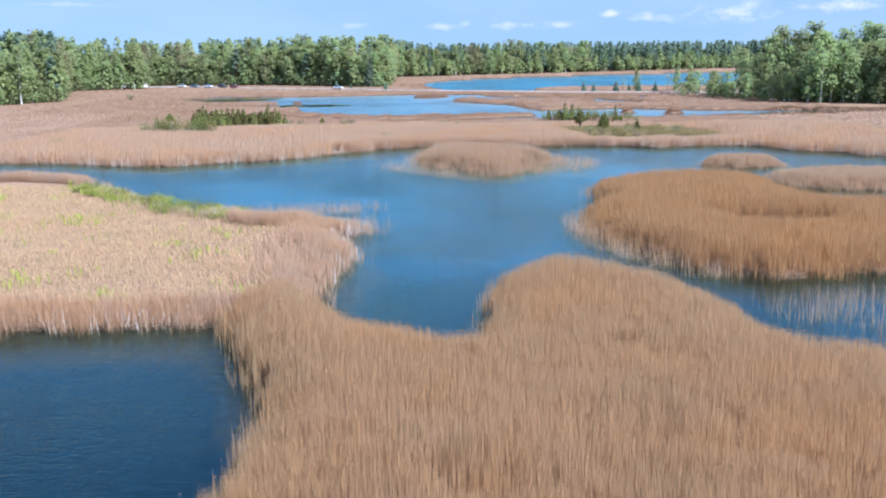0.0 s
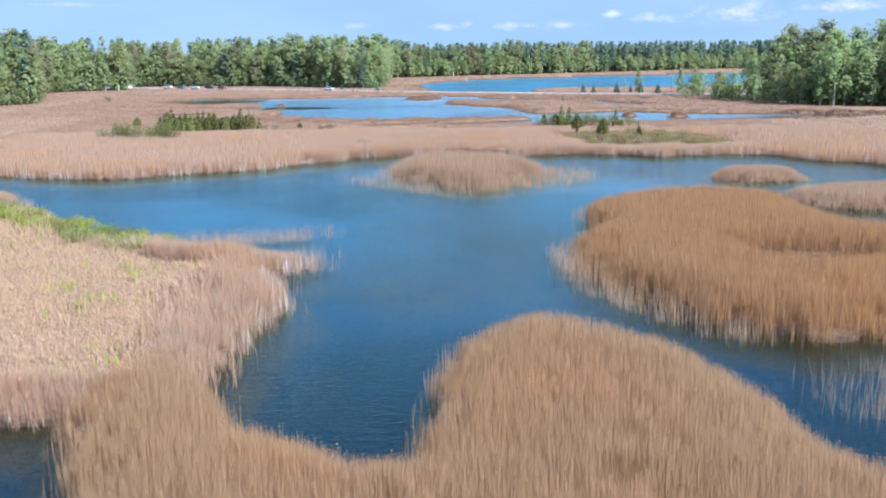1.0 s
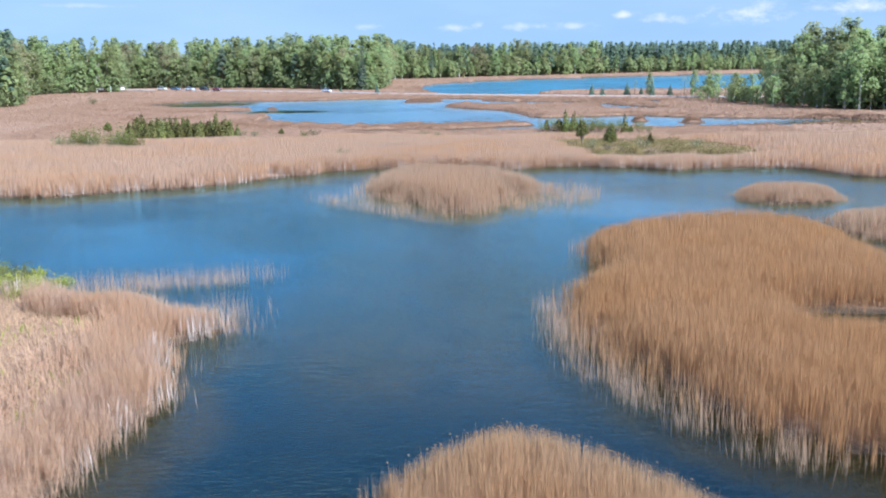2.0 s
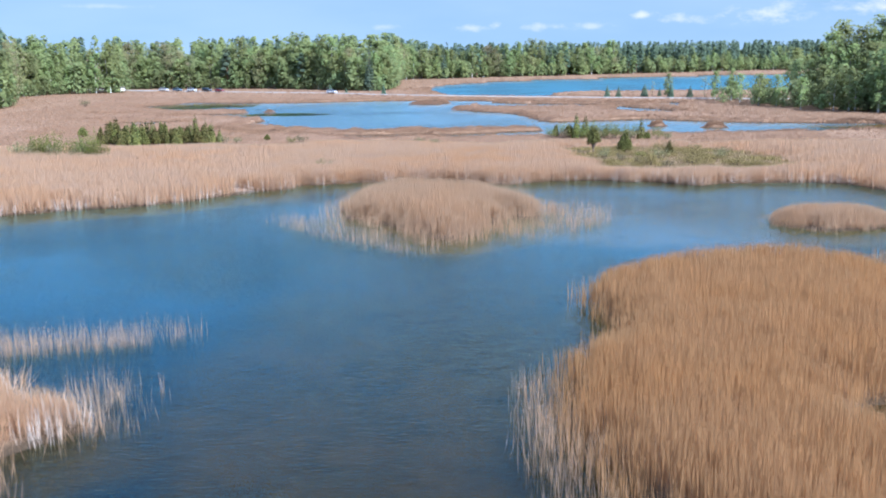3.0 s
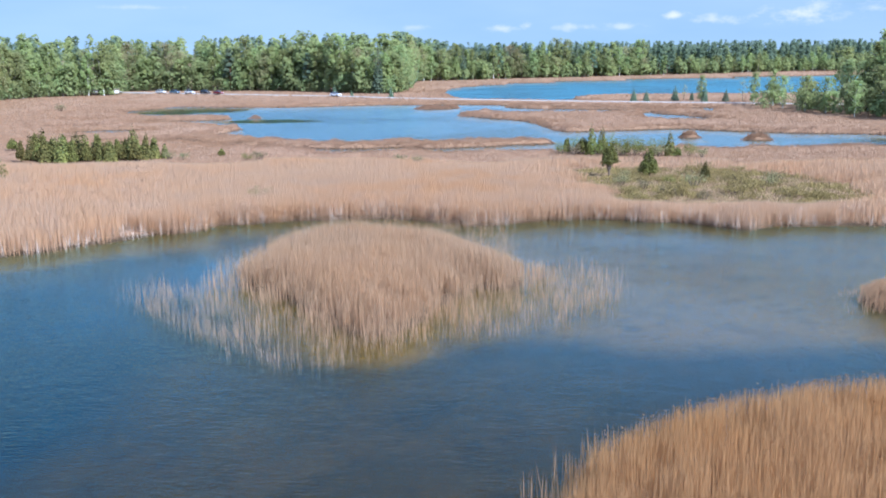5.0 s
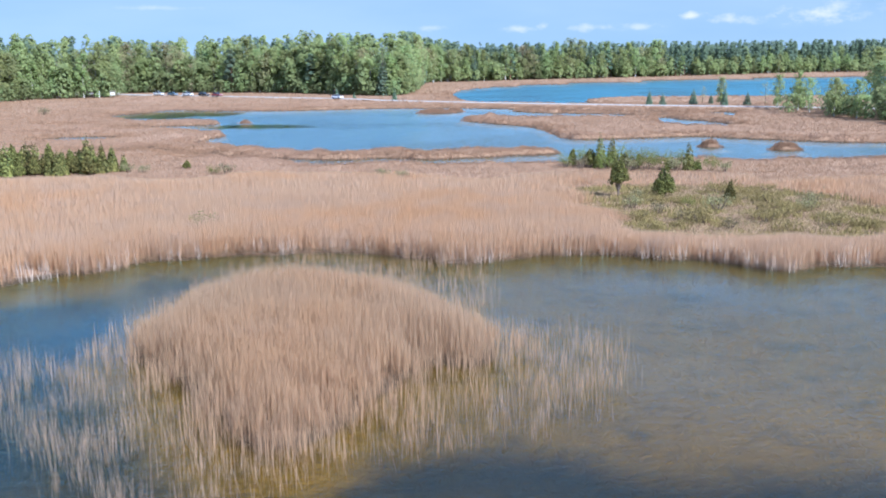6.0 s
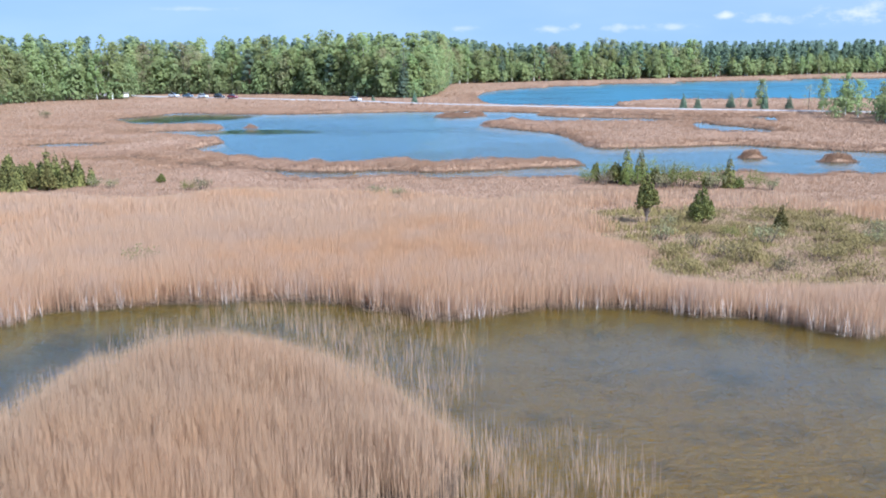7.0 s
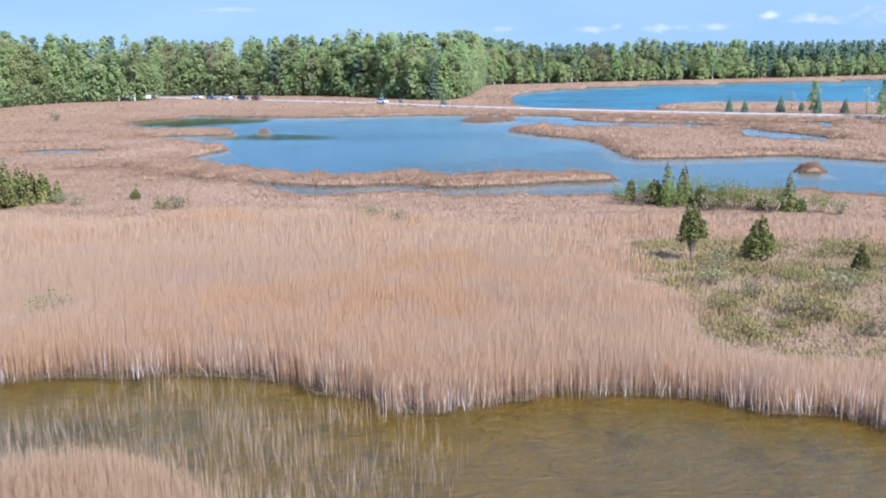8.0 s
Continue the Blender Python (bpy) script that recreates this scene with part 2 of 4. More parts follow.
HEATH = plant_material("heath_herb", (0.216, 0.172, 0.060), (0.350, 0.264, 0.102), (0.285, 0.211, 0.081), 0.25, soften=0.6)
# woodland leaf colours raised above natural tones, standing in for distance haze
BIRCH_LEAF = plant_material("birch_leaf", (0.277, 0.322, 0.125), (0.444, 0.474, 0.190), through_light=0.5, single=True, soften=0.7)
ALDER_LEAF = plant_material("alder_leaf", (0.248, 0.294, 0.125), (0.395, 0.431, 0.179), through_light=0.5, single=True, soften=0.7)
BUD_LEAF = plant_material("budding_twigs", (0.333, 0.308, 0.154), (0.483, 0.431, 0.220), through_light=0.5, single=True, soften=0.7)
PINE_NEEDLE = plant_material("pine_needles", (0.165, 0.226, 0.160), (0.253, 0.314, 0.194), through_light=0.4, single=True, soften=0.7)
SPRUCE_NEEDLE = plant_material("spruce_needles", (0.160, 0.220, 0.150), (0.242, 0.303, 0.184), through_light=0.4, single=True, soften=0.7)
JUNIPER = plant_material("juniper_needles", (0.085, 0.092, 0.03), (0.25, 0.225, 0.066), through_light=0.15, single=True, soften=0.05)
BIRCH_BARK = plain_material("birch_bark", (0.62, 0.58, 0.52), 0.8, grime=0.3, scale=2.0)
BARK = plain_material("grey_bark", (0.16, 0.12, 0.09), 0.9, grime=0.25, scale=3.0)
PINE_BARK = plain_material("pine_bark", (0.26, 0.14, 0.08), 0.9, grime=0.25, scale=3.0)
GRAVEL = plain_material("pale_gravel", (0.45, 0.41, 0.37), 0.95, grime=0.12, scale=1.5, bump=0.5)


# ---- the plan: shores in metres, water level at z = 0 ----
OPEN_WATER = [(-160, -60), (-160, 152), (-68.6, 146.4), (-59.5, 145.6), (-49.5, 141.8), (-40.6, 140.3), (-33.2, 144.8), (-25, 148), (-16.9, 156.3),
              (-13.4, 159.4), (-10.6, 163.3), (-3.3, 166), (4.9, 166.8), (9.9, 165), (12.4, 163.6), (15.4, 164), (19.8, 166.3), (25, 167),
              (28.7, 165.5), (32.3, 164.5), (36.9, 161.5), (41.9, 163.7), (54, 162.5), (57.1, 154.6), (64.5, 150.3), (75, 143), (160, 130), (160, -60)]
FRONT_BED = [(-13.1, 55.6), (-11.5, 50.6), (-9.9, 45.5), (-7.8, 40.5), (-7.9, 34), (-8.3, 30), (-8.5, 20), (-12, -5), (40, -5), (44, 30), (30, 43), (21, 46.8),
             (18.2, 48.5), (17.6, 54), (16.4, 59), (14.8, 61.5), (12.3, 65), (8.6, 67.2), (5.4, 65.5), (3.6, 62), (2.8, 55), (1.9, 49.5), (0.1, 48.9),
             (-2, 50.4), (-4, 52.2), (-6, 53.5), (-8, 58), (-11, 60)]
MEADOW_ISLE = [(-13.1, 55.6), (-16.6, 55.2), (-20, 54.9), (-26.5, 54.3), (-40, 53), (-72, 54), (-78, 108), (-58.5, 125), (-50.8, 124.2), (-43.6, 120.6),
               (-36.3, 109.4), (-30, 101), (-24, 94.5), (-21, 95), (-17, 91.2), (-14.4, 91.5), (-10.1, 88), (-6.8, 86), (-8.2, 84), (-9.5, 82.5), (-8.3, 79),
               (-6.8, 74.5), (-8, 68.5), (-8.3, 63.5), (-8, 57), (-11, 53)]
MEADOW = [(-23, 93), (-15.8, 89), (-12.6, 76), (-15, 60.5), (-30, 58), (-68, 58), (-72, 106), (-56, 116), (-44.5, 114.5), (-35.5, 104.5)]
GREEN_RIM = [(-46, 119), (-36, 109), (-29.5, 102), (-23, 96), (-22, 92.5), (-29, 96), (-37, 104), (-45, 113)]
EAST_ISLE = [(14.2, 89.3), (14.4, 84), (15.2, 80), (17, 75), (19, 71.5), (21, 69), (23.3, 67.3), (26, 66.6), (29.5, 67.6), (34, 68), (50, 70), (62, 80),
             (62, 92), (50, 90), (42, 93.5), (38.5, 98), (38.2, 106), (38.5, 112), (35.6, 116.2), (33, 117.5), (28.8, 117.3), (23.5, 114), (20, 111.5), (18, 109), (17, 105.5),
             (18.2, 101.5), (17, 96), (14.2, 92)]
BACK_ISLE = [(41, 119), (41.2, 113.5), (44.5, 110), (52, 108.5), (64, 104), (72, 110), (66, 119), (55, 121.5), (46, 121.5)]
MID_ISLE = [(-2.9, 140), (-3.0, 143.5), (-2.2, 148.5), (0.8, 153.3), (4, 154.3), (7.8, 152.8), (12.7, 147.6), (15, 144), (16.5, 141), (15, 139.2), (13, 139),
            (12.2, 137), (10.8, 132.5), (8.4, 128), (5.8, 129.2), (3, 133.2), (0.3, 136.8)]
LAGOON = [(-95, 350.5), (-90.8, 366), (-88, 378), (-69.6, 373), (-51.4, 370.6), (-30, 372.8), (-15.5, 366), (-8.7, 382.5), (6.9, 378), (17.4, 374),
          (40, 364), (58, 355), (62, 343), (52, 334), (40, 331), (25, 333), (16.6, 334), (7.5, 343.5), (3.3, 331), (3.5, 322), (11.6, 313.4), (19.4, 304.5),
          (23.4, 293), (25.8, 276.6), (28.2, 271.6), (34.2, 272), (42.8, 274), (51.7, 277), (58.7, 272), (75, 264), (110, 256), (122, 248), (100, 240),
          (75, 234), (52.4, 231.3), (46, 233), (35.6, 232.5), (29.2, 228.6), (23.8, 231.3), (18.2, 230), (11.8, 230), (0.4, 229.5), (-14, 262), (-30, 300), (-48, 335), (-72, 356)]
LAGOON_WEST = [(0.4, 227.5), (-6.6, 224.5), (-11.6, 225.5), (-17, 232), (-26, 238), (-36, 243.6), (-47, 249.5), (-44, 256), (-42, 262), (-42.6, 271),
               (-41.5, 281), (-45, 286), (-54.7, 294.4), (-65.5, 302.8), (-75, 306), (-64, 309), (-56, 312), (-54, 318), (-58, 323.5), (-64, 327),
               (-76, 325), (-85, 335), (-95, 350.5), (-51.4, 371), (-8, 380), (10, 345), (4, 326), (12, 313), (26, 276), (35, 233)]
STRIP = [(-50, 258), (-42, 261), (-33.6, 256.3), (-23, 248.8), (-14.5, 244.5), (-9.3, 244.8), (-3.5, 249), (3.6, 243.5), (6.8, 246.3), (14, 248.7), (21.3, 247.5),
         (24.5, 245), (17.8, 242.5), (11, 239), (4.3, 236.5), (-3.1, 238.8), (-9.7, 236), (-17.6, 238), (-26.4, 241), (-35.4, 245.5), (-44, 250)]
NORTH_STRIP = [(16, 364), (25.5, 354), (40.8, 349), (55.3, 340), (64, 330), (70, 333), (57, 345), (41, 353), (26, 359.5), (20, 366)]
POND_A = [(53, 333.8), (49.9, 309.3), (53.3, 300), (60.8, 299), (66, 303), (63, 316), (57, 326)]
POND_B = [(66.7, 352), (72.1, 355), (75, 349.6), (70.5, 332), (67, 342)]
FAR_LAKE = [(0, 418), (-4.5, 445), (-9, 490), (-6.6, 535), (9.2, 574), (36, 611), (82, 650), (132, 684), (188, 707), (330, 755), (520, 800), (560, 650),
            (420, 500), (260, 430), (180, 420), (112, 440), (66, 441), (48, 432), (40, 416), (45, 396), (28, 395), (10, 405)]
HEATH_PLOT = [(23, 198), (25.5, 185), (27.2, 175.5), (29, 171.5), (36, 170), (50, 172), (54, 186), (47, 200), (36, 203), (27.2, 203)]
ROAD_LINE = [(-205, 512), (-170, 497), (-150, 485), (-113.7, 465.4), (-72.7, 444), (-45, 429), (-23, 411.5), (9, 393), (54, 372.5), (88, 360), (130, 342), (200, 318), (320, 290)]


def ring(cx, cy, rx, ry, n=14):
    return [(cx + rx * math.cos(6.2832 * i / n), cy + ry * math.sin(6.2832 * i / n)) for i in range(n)]


WATERS = [OPEN_WATER, LAGOON, LAGOON_WEST, POND_A, POND_B, FAR_LAKE, ring(-50.5, 250.5, 6.5, 3.4), ring(-68.5, 275, 8, 6), ring(-91.5, 316, 5.5, 2.0), ring(-30, 238.5, 6, 1.8), ring(-86, 291, 7, 1.6), ring(-70, 300, 6, 1.3), ring(30.6, 85.6, 4.8, 3.4)]
OVAL_ISLE = ring(43.2, 135.8, 5.8, 4.4)
ISLES = [FRONT_BED, MEADOW_ISLE, EAST_ISLE, MID_ISLE, STRIP, NORTH_STRIP, BACK_ISLE, OVAL_ISLE, ring(50, 256.5, 2.0, 1.9), ring(61, 251, 2.5, 1.5),
         ring(-5, 357, 5.5, 2.6), ring(0, 362, 3, 1.8), ring(-48.2, 320, 1.6, 1.4)]
HOLES = [ring(30.6, 85.6, 4.8, 3.4)]


def curve_through(points, closed=True, steps=3):
    """Catmull-Rom through the plan's points."""
    p = np.array(points, float)
    n = len(p)
    out = []
    for i in range(n if closed else n - 1):
        a, b, c, d = ((p[(i + k) % n] for k in (-1, 0, 1, 2)) if closed else (p[min(max(i + k, 0), n - 1)] for k in (-1, 0, 1, 2)))
        for s in range(steps):
            u = s / steps
            out.append(0.5 * (2 * b + (c - a) * u + (2 * a - 5 * b + 4 * c - d) * u * u + (3 * b - a - 3 * c + d) * u ** 3))
    if not closed:
        out.append(p[-1])
    return np.array(out)


def signed(points, outline):
    """Distance to a closed outline, negative inside."""
    reach = 30.0
    low, high = outline.min(axis=0) - reach, outline.max(axis=0) + reach
    near = np.flatnonzero(((points > low) & (points < high)).all(axis=1))
    result = np.full(len(points), reach)
    if not len(near):
        return result
    x, y = points[near, 0], points[near, 1]
    best, inside = np.full(len(x), 1e9), np.zeros(len(x), bool)
    ends = np.roll(outline, -1, axis=0)
    for (ax, ay), (bx, by) in zip(outline, ends):
        dx, dy = bx - ax, by - ay
        u = np.clip(((x - ax) * dx + (y - ay) * dy) / (dx * dx + dy * dy + 1e-9), 0, 1)
        best = np.minimum(best, (x - ax - u * dx) ** 2 + (y - ay - u * dy) ** 2)
        cross = (ay > y) != (by > y)
        with np.errstate(divide="ignore", invalid="ignore"):
            inside ^= cross & (x < dx * (y - ay) / (dy if dy else 1e-9) + ax)
    result[near] = np.where(inside, -1, 1) * np.sqrt(best)
    return result


_table = np.random.default_rng(7).random((256, 256))


def drift(points, size, seed=0):
    """Smooth value noise, 0 to 1, with features of that size in metres; two octaves."""
    total = 0
    for k, w in ((1.0, 0.67), (2.7, 0.33)):
        x, y = points[:, 0] * k / size + 37.3 * seed + 100, points[:, 1] * k / size + 11.7 * seed + 100
        i, j = np.floor(x).astype(int), np.floor(y).astype(int)
        u, v = x - i, y - j
        u, v = u * u * (3 - 2 * u), v * v * (3 - 2 * v)
        a, b = _table[i % 256, j % 256], _table[(i + 1) % 256, j % 256]
        c, d = _table[i % 256, (j + 1) % 256], _table[(i + 1) % 256, (j + 1) % 256]
        total = total + w * ((a * (1 - u) + b * u) * (1 - v) + (c * (1 - u) + d * u) * v)
    return total


SHORES = {id(o): curve_through(o) for o in WATERS + ISLES + HOLES + [MEADOW, HEATH_PLOT, GREEN_RIM]}


def dist(points, outline):
    return signed(points, SHORES[id(outline)])


def landward(points):
    """Metres from the nearest shore: positive on land, negative in the water."""
    s = np.full(len(points), 1e9)
    for o in WATERS:
        s = np.minimum(s, dist(points, o))
    for o in ISLES:
        s = np.maximum(s, -dist(points, o))
    for o in HOLES:
        s = np.minimum(s, dist(points, o))
    return s + (drift(points, 2.2, 3) - 0.5) * 1.2


ROAD_CURVE = curve_through(ROAD_LINE, closed=False, steps=4)


def from_road(points):
    result = np.full(len(points), 99.0)
    near = np.flatnonzero((points[:, 1] > 280) & (points[:, 1] < 530))
    x, y = points[near, 0], points[near, 1]
    best = np.full(len(near), 1e4)
    for (ax, ay), (bx, by) in zip(ROAD_CURVE[:-1], ROAD_CURVE[1:]):
        dx, dy = bx - ax, by - ay
        u = np.clip(((x - ax) * dx + (y - ay) * dy) / (dx * dx + dy * dy), 0, 1)
        best = np.minimum(best, (x - ax - u * dx) ** 2 + (y - ay - u * dy) ** 2)
    result[near] = np.sqrt(best)
    return result


def step(x, a, b):
    u = np.clip((x - a) / (b - a), 0, 1)
    return u * u * (3 - 2 * u)


ROAD_Z = 1.15


def ground_height(points):
    s = landward(points)
    sedge = step(points[:, 1] + 14 * (drift(points, 12, 40) - 0.5), 202, 210)
    land = 0.06 + 0.30 * step(s, 0, 3) + 0.25 * step(s, 3, 25) * drift(points, 9, 1) + 0.10 * drift(points, 1.8, 2)
    land = land + sedge * step(s, 0, 0.9) * (0.16 + 0.50 * step(s, 6, 1.0) * step(drift(points, 2.8, 17), 0.2, 0.8) * step(points[:, 0], -70, -40) + 0.22 * (drift(points, 2.6, 18) - 0.4))
    shelf = step(np.hypot((points[:, 0] - 24) / 40, (points[:, 1] - 153) / 31) + 0.25 * (drift(points, 12, 6) - 0.5), 1.3, 0.55)
    shelf = np.maximum(shelf, step(np.hypot((points[:, 0] - 44) / 26, (points[:, 1] - 146) / 19), 1.2, 0.5))
    shelf = np.maximum(shelf, (0.50 + 0.22 * drift(points, 14, 9)) * step(points[:, 1], 58, 92) * step(points[:, 0] + 9 * (drift(points, 16, 13) - 0.5), -13, 1))
    # shallow brown strip off the north bank, also standing in for the reeds' reflection
    north = step(points[:, 1], 112, 138) * step(points[:, 1], 205, 185)
    depth = (0.85 - 0.6 * north + (1.1 + 0.6 * north) * step(-s, 0.0, 3.5 + 3.5 * north)) * (1 - 0.80 * shelf) + 0.12 * drift(points, 5, 4)
    z = np.where(s > 0, land * np.clip(s * 2, 0, 1) + 0.02, -depth)
    r = from_road(points)
    bank = ROAD_Z - 0.12 - np.clip((r - 3.4) / 3.2, 0, 1) * 1.1
    hills = 12 * step(points[:, 1], 620, 1400)
    return np.where(r < 6.6, np.maximum(z, bank), z) + hills * step(s, 22, 29)


# ---- mesh helpers ----
def raw_mesh(name, verts, tris, mats, indices=None, smooth_shade=False):
    me = bpy.data.meshes.new(name)
    me.vertices.add(len(verts))
    me.vertices.foreach_set("co", np.ascontiguousarray(verts, np.float32).ravel())
    n = tris.shape[1]
    me.loops.add(tris.size)
    me.polygons.add(len(tris))
    me.loops.foreach_set("vertex_index", np.ascontiguousarray(tris, np.int32).ravel())
    me.polygons.foreach_set("loop_start", np.arange(0, tris.size, n, dtype=np.int32))
    if indices is not None:
        me.polygons.foreach_set("material_index", np.ascontiguousarray(indices, np.int32))
    me.polygons.foreach_set("use_smooth", np.full(len(tris), smooth_shade))
    for m in mats:
        me.materials.append(m)
    me.update(calc_edges=True)
    return me


def part(name, bm, mat, parent=None, label=""):
    me = bpy.data.meshes.new(name)
    bm.to_mesh(me)
    bm.free()
    me.materials.append(mat)
    ob = new(name, me)
    if parent:
        ob.parent = parent
    return tagged(ob, label)


def spaced(low, high, fine_low, fine_high, step_size, growth=1.18):
    mid = list(np.arange(fine_low, fine_high + 0.1, step_size))
    left, right, d = [], [], step_size
    x = fine_low
    while x > low:
        d *= growth
        x -= d
        left.append(x)
    x, d = mid[-1], step_size
    while x < high:
        d *= growth
        x += d
        right.append(x)
    return np.array(left[::-1] + mid + right)


def build_ground():
    xs = spaced(-4500, 4500, -105, 120, 1.15)
    ys = np.concatenate([np.arange(-66, 200, 1.6), np.arange(200, 300, 1.0), np.arange(300, 440, 1.8), spaced(0, 4500, 0, 0.05, 3.0)[1:] + 440])
    gx, gy = np.meshgrid(xs, ys)
    flat = np.stack([gx.ravel(), gy.ravel()], 1)
    z = ground_height(flat)
    nx, ny = len(xs), len(ys)
    i = (np.arange(ny - 1)[:, None] * nx + np.arange(nx - 1)[None, :]).ravel()
    quads = np.stack([i, i + 1, i + nx + 1, i + nx], 1)
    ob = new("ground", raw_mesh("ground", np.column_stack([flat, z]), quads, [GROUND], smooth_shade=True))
    tagged(ob, "peaty marsh ground with dry litter, muddy lake bed painted blue for depth", "ground", kind="structure")


def build_water():
    bm = bmesh.new()
    bmesh.ops.create_grid(bm, x_segments=2, y_segments=2, size=1)
    for v in bm.verts:
        v.co = (v.co.x * 900 + 100, v.co.y * 650 + 500, 0)
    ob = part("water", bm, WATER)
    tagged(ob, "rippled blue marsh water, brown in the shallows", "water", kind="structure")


def build_road():
    c = ROAD_CURVE
    d = np.gradient(c, axis=0)
    d /= np.linalg.norm(d, axis=1)[:, None]
    side = np.stack([-d[:, 1], d[:, 0]], 1)
    bm = bmesh.new()
    rows = []
    for p, s in zip(c, side):
        rows.append([bm.verts.new((p[0] + s[0] * w, p[1] + s[1] * w, ROAD_Z + h)) for w, h in ((-1.9, -0.25), (-1.5, 0), (0, 0.07), (1.5, 0), (1.9, -0.25))])
    for a, b in zip(rows, rows[1:]):
        for k in range(4):
            bm.faces.new((a[k], a[k + 1], b[k + 1], b[k]))
    bmesh.ops.recalc_face_normals(bm, faces=bm.faces)
    tagged(part("road", bm, GRAVEL), "pale gravel causeway road across the marsh", "road", kind="structure")


build_ground()
build_water()
build_road()


# ---- reeds, sedge and grass ----
def scatter(rng, x0, x1, y0, y1, density):
    n = int((x1 - x0) * (y1 - y0) * density)
    return np.column_stack([rng.uniform(x0, x1, n), rng.uniform(y0, y1, n)])


def blades(rng, pts, z, height, width, lean, plume=0.0, limp=0.0, simple=False, leafy=0.5):
    """Stems as tapering, bent strips of three triangles, some with a seed head. Returns vertices and triangles."""
    n = len(pts)
    height, width = np.broadcast_to(height, n), np.broadcast_to(width, n)
    turn = rng.uniform(0, 6.2832, n)
    w = np.stack([np.cos(turn), np.sin(turn)], 1) * (width * rng.uniform(0.6, 1.3, n))[:, None] * 0.5
    way = rng.uniform(0, 6.2832, n)
    bend = np.stack([np.cos(way) * 1.0 - 0.25, np.sin(way) + 0.1], 1) * (np.abs(rng.normal(0, lean, n)) * height)[:, None]
    base, mid, tip = pts, pts + bend * 0.42, pts + bend
    drop = 1 - limp * np.minimum(np.linalg.norm(bend, axis=1) / height, 1)
    v = np.empty((n, 5, 3))
    v[:, 0, :2], v[:, 1, :2] = base - w * 0.7, base + w * 0.7
    v[:, 2, :2], v[:, 3, :2] = mid - w, mid + w
    v[:, 4, :2] = tip
    v[:, :2, 2] = (z - 0.15)[:, None]
    v[:, 2:4, 2] = (z + height * 0.60)[:, None]
    v[:, 4, 2] = z + height * drop
    k = np.arange(n)[:, None] * 5
    tris = np.concatenate([k + [0, 1, 3], k + [0, 3, 2], k + [2, 3, 4]])
    verts = v.reshape(-1, 3)
    if simple:
        # a thin stalk that carries its leaves high up
        v[:, 1, :2], v[:, 1, 2] = base + bend * leafy + w * 2.0, z - 0.15 + (height * drop + 0.15) * leafy
        verts = v[:, [0, 1, 4]].reshape(-1, 3)
        tris = np.arange(n * 3).reshape(-1, 3)
    if plume:
        pick = np.flatnonzero(rng.random(n) < plume)
        m = len(pick)
        a = np.stack([tip[pick, 0], tip[pick, 1], v[pick, 4, 2]], 1)
        size = rng.uniform(0.05, 0.12, m)
        u = rng.uniform(0, 6.2832, m)
        hang = np.stack([np.cos(u) * 0.5 - 0.35, np.sin(u) * 0.5, np.full(m, 0.25)], 1) * size[:, None]
        fat = np.stack([np.cos(u + 1.2), np.sin(u + 1.2), np.zeros(m)], 1) * (size * 0.14)[:, None]
        low = a - np.array([0, 0, 1]) * (size * 0.55)[:, None]
        q = np.stack([low, a + fat, a + hang, a - fat], 1).reshape(-1, 3)
        kk = np.arange(m)[:, None] * 4 + len(verts)
        tris = np.concatenate([tris, kk + [0, 1, 2], kk + [0, 2, 3]])
        verts = np.concatenate([verts, q])
    return verts, tris


def stand(name, rng, pts, height, width, lean, mat, label, category, plume=0.0, limp=0.0, simple=False):
    z = np.maximum(ground_height(pts), -0.3)
    v, t = blades(rng, pts, z, height - np.minimum(z, 0), width, lean, plume, limp, simple)
    ob = new(name, raw_mesh(name, v, t, [mat]))
    return tagged(ob, label, category, kind="stuff")


def kept(rng, pts, chance):
    return pts[rng.random(len(pts)) < chance]


def edge_chance(s, fringe, rag=0.0):
    """Dense inside, thinning out over the fringe into the water."""
    return np.where(s > 0.3, 1.0, np.clip(1 + (s - 0.3) / max(fringe, 0.01), 0, 1) ** 3 * 0.55)


def reed_bed(seed, outline, box, density, height, width, fringe, label, mat, plume=0.12, lean=0.07, rim=None, thin=0.0, low_rim=0.40):
    rng = np.random.default_rng(seed)
    pts = scatter(rng, *box, density)
    s = -dist(pts, outline) + (drift(pts, 2.2, 3) - 0.5) * 1.2 + 0.25
    for hole in HOLES:
        s = np.minimum(s, dist(pts, hole) - 0.5)
    chance = edge_chance(s, fringe)
    clump = drift(pts, 0.9, seed + 5)
    chance = chance * np.where(s > 1.0, 1 - thin * step(clump, 0.62, 0.40), step(clump, 0.30, 0.62))
    if rim:
        chance = chance * step(-s, -rim, -rim + 1.6)
    if rim:
        chance = chance * np.where((dist(pts, GREEN_RIM) < 3.5) & (pts[:, 0] > -45) & (pts[:, 0] < -20.8), 0.07, 1.0)
    keep = rng.random(len(pts)) < chance
    pts, s = pts[keep], s[keep]
    tall = height * (0.72 + 0.30 * drift(pts, 6, seed + 1) + 0.05 * rng.normal(0, 1, len(pts))) * (1 - low_rim + low_rim * step(s, -1.2, 3.0)) * (1 - 0.24 * step(drift(pts, 1.3, seed + 9), 0.6, 0.85))
    return stand("reed_bed", rng, pts, tall, width, lean, mat, label, "reeds", plume, simple=True)


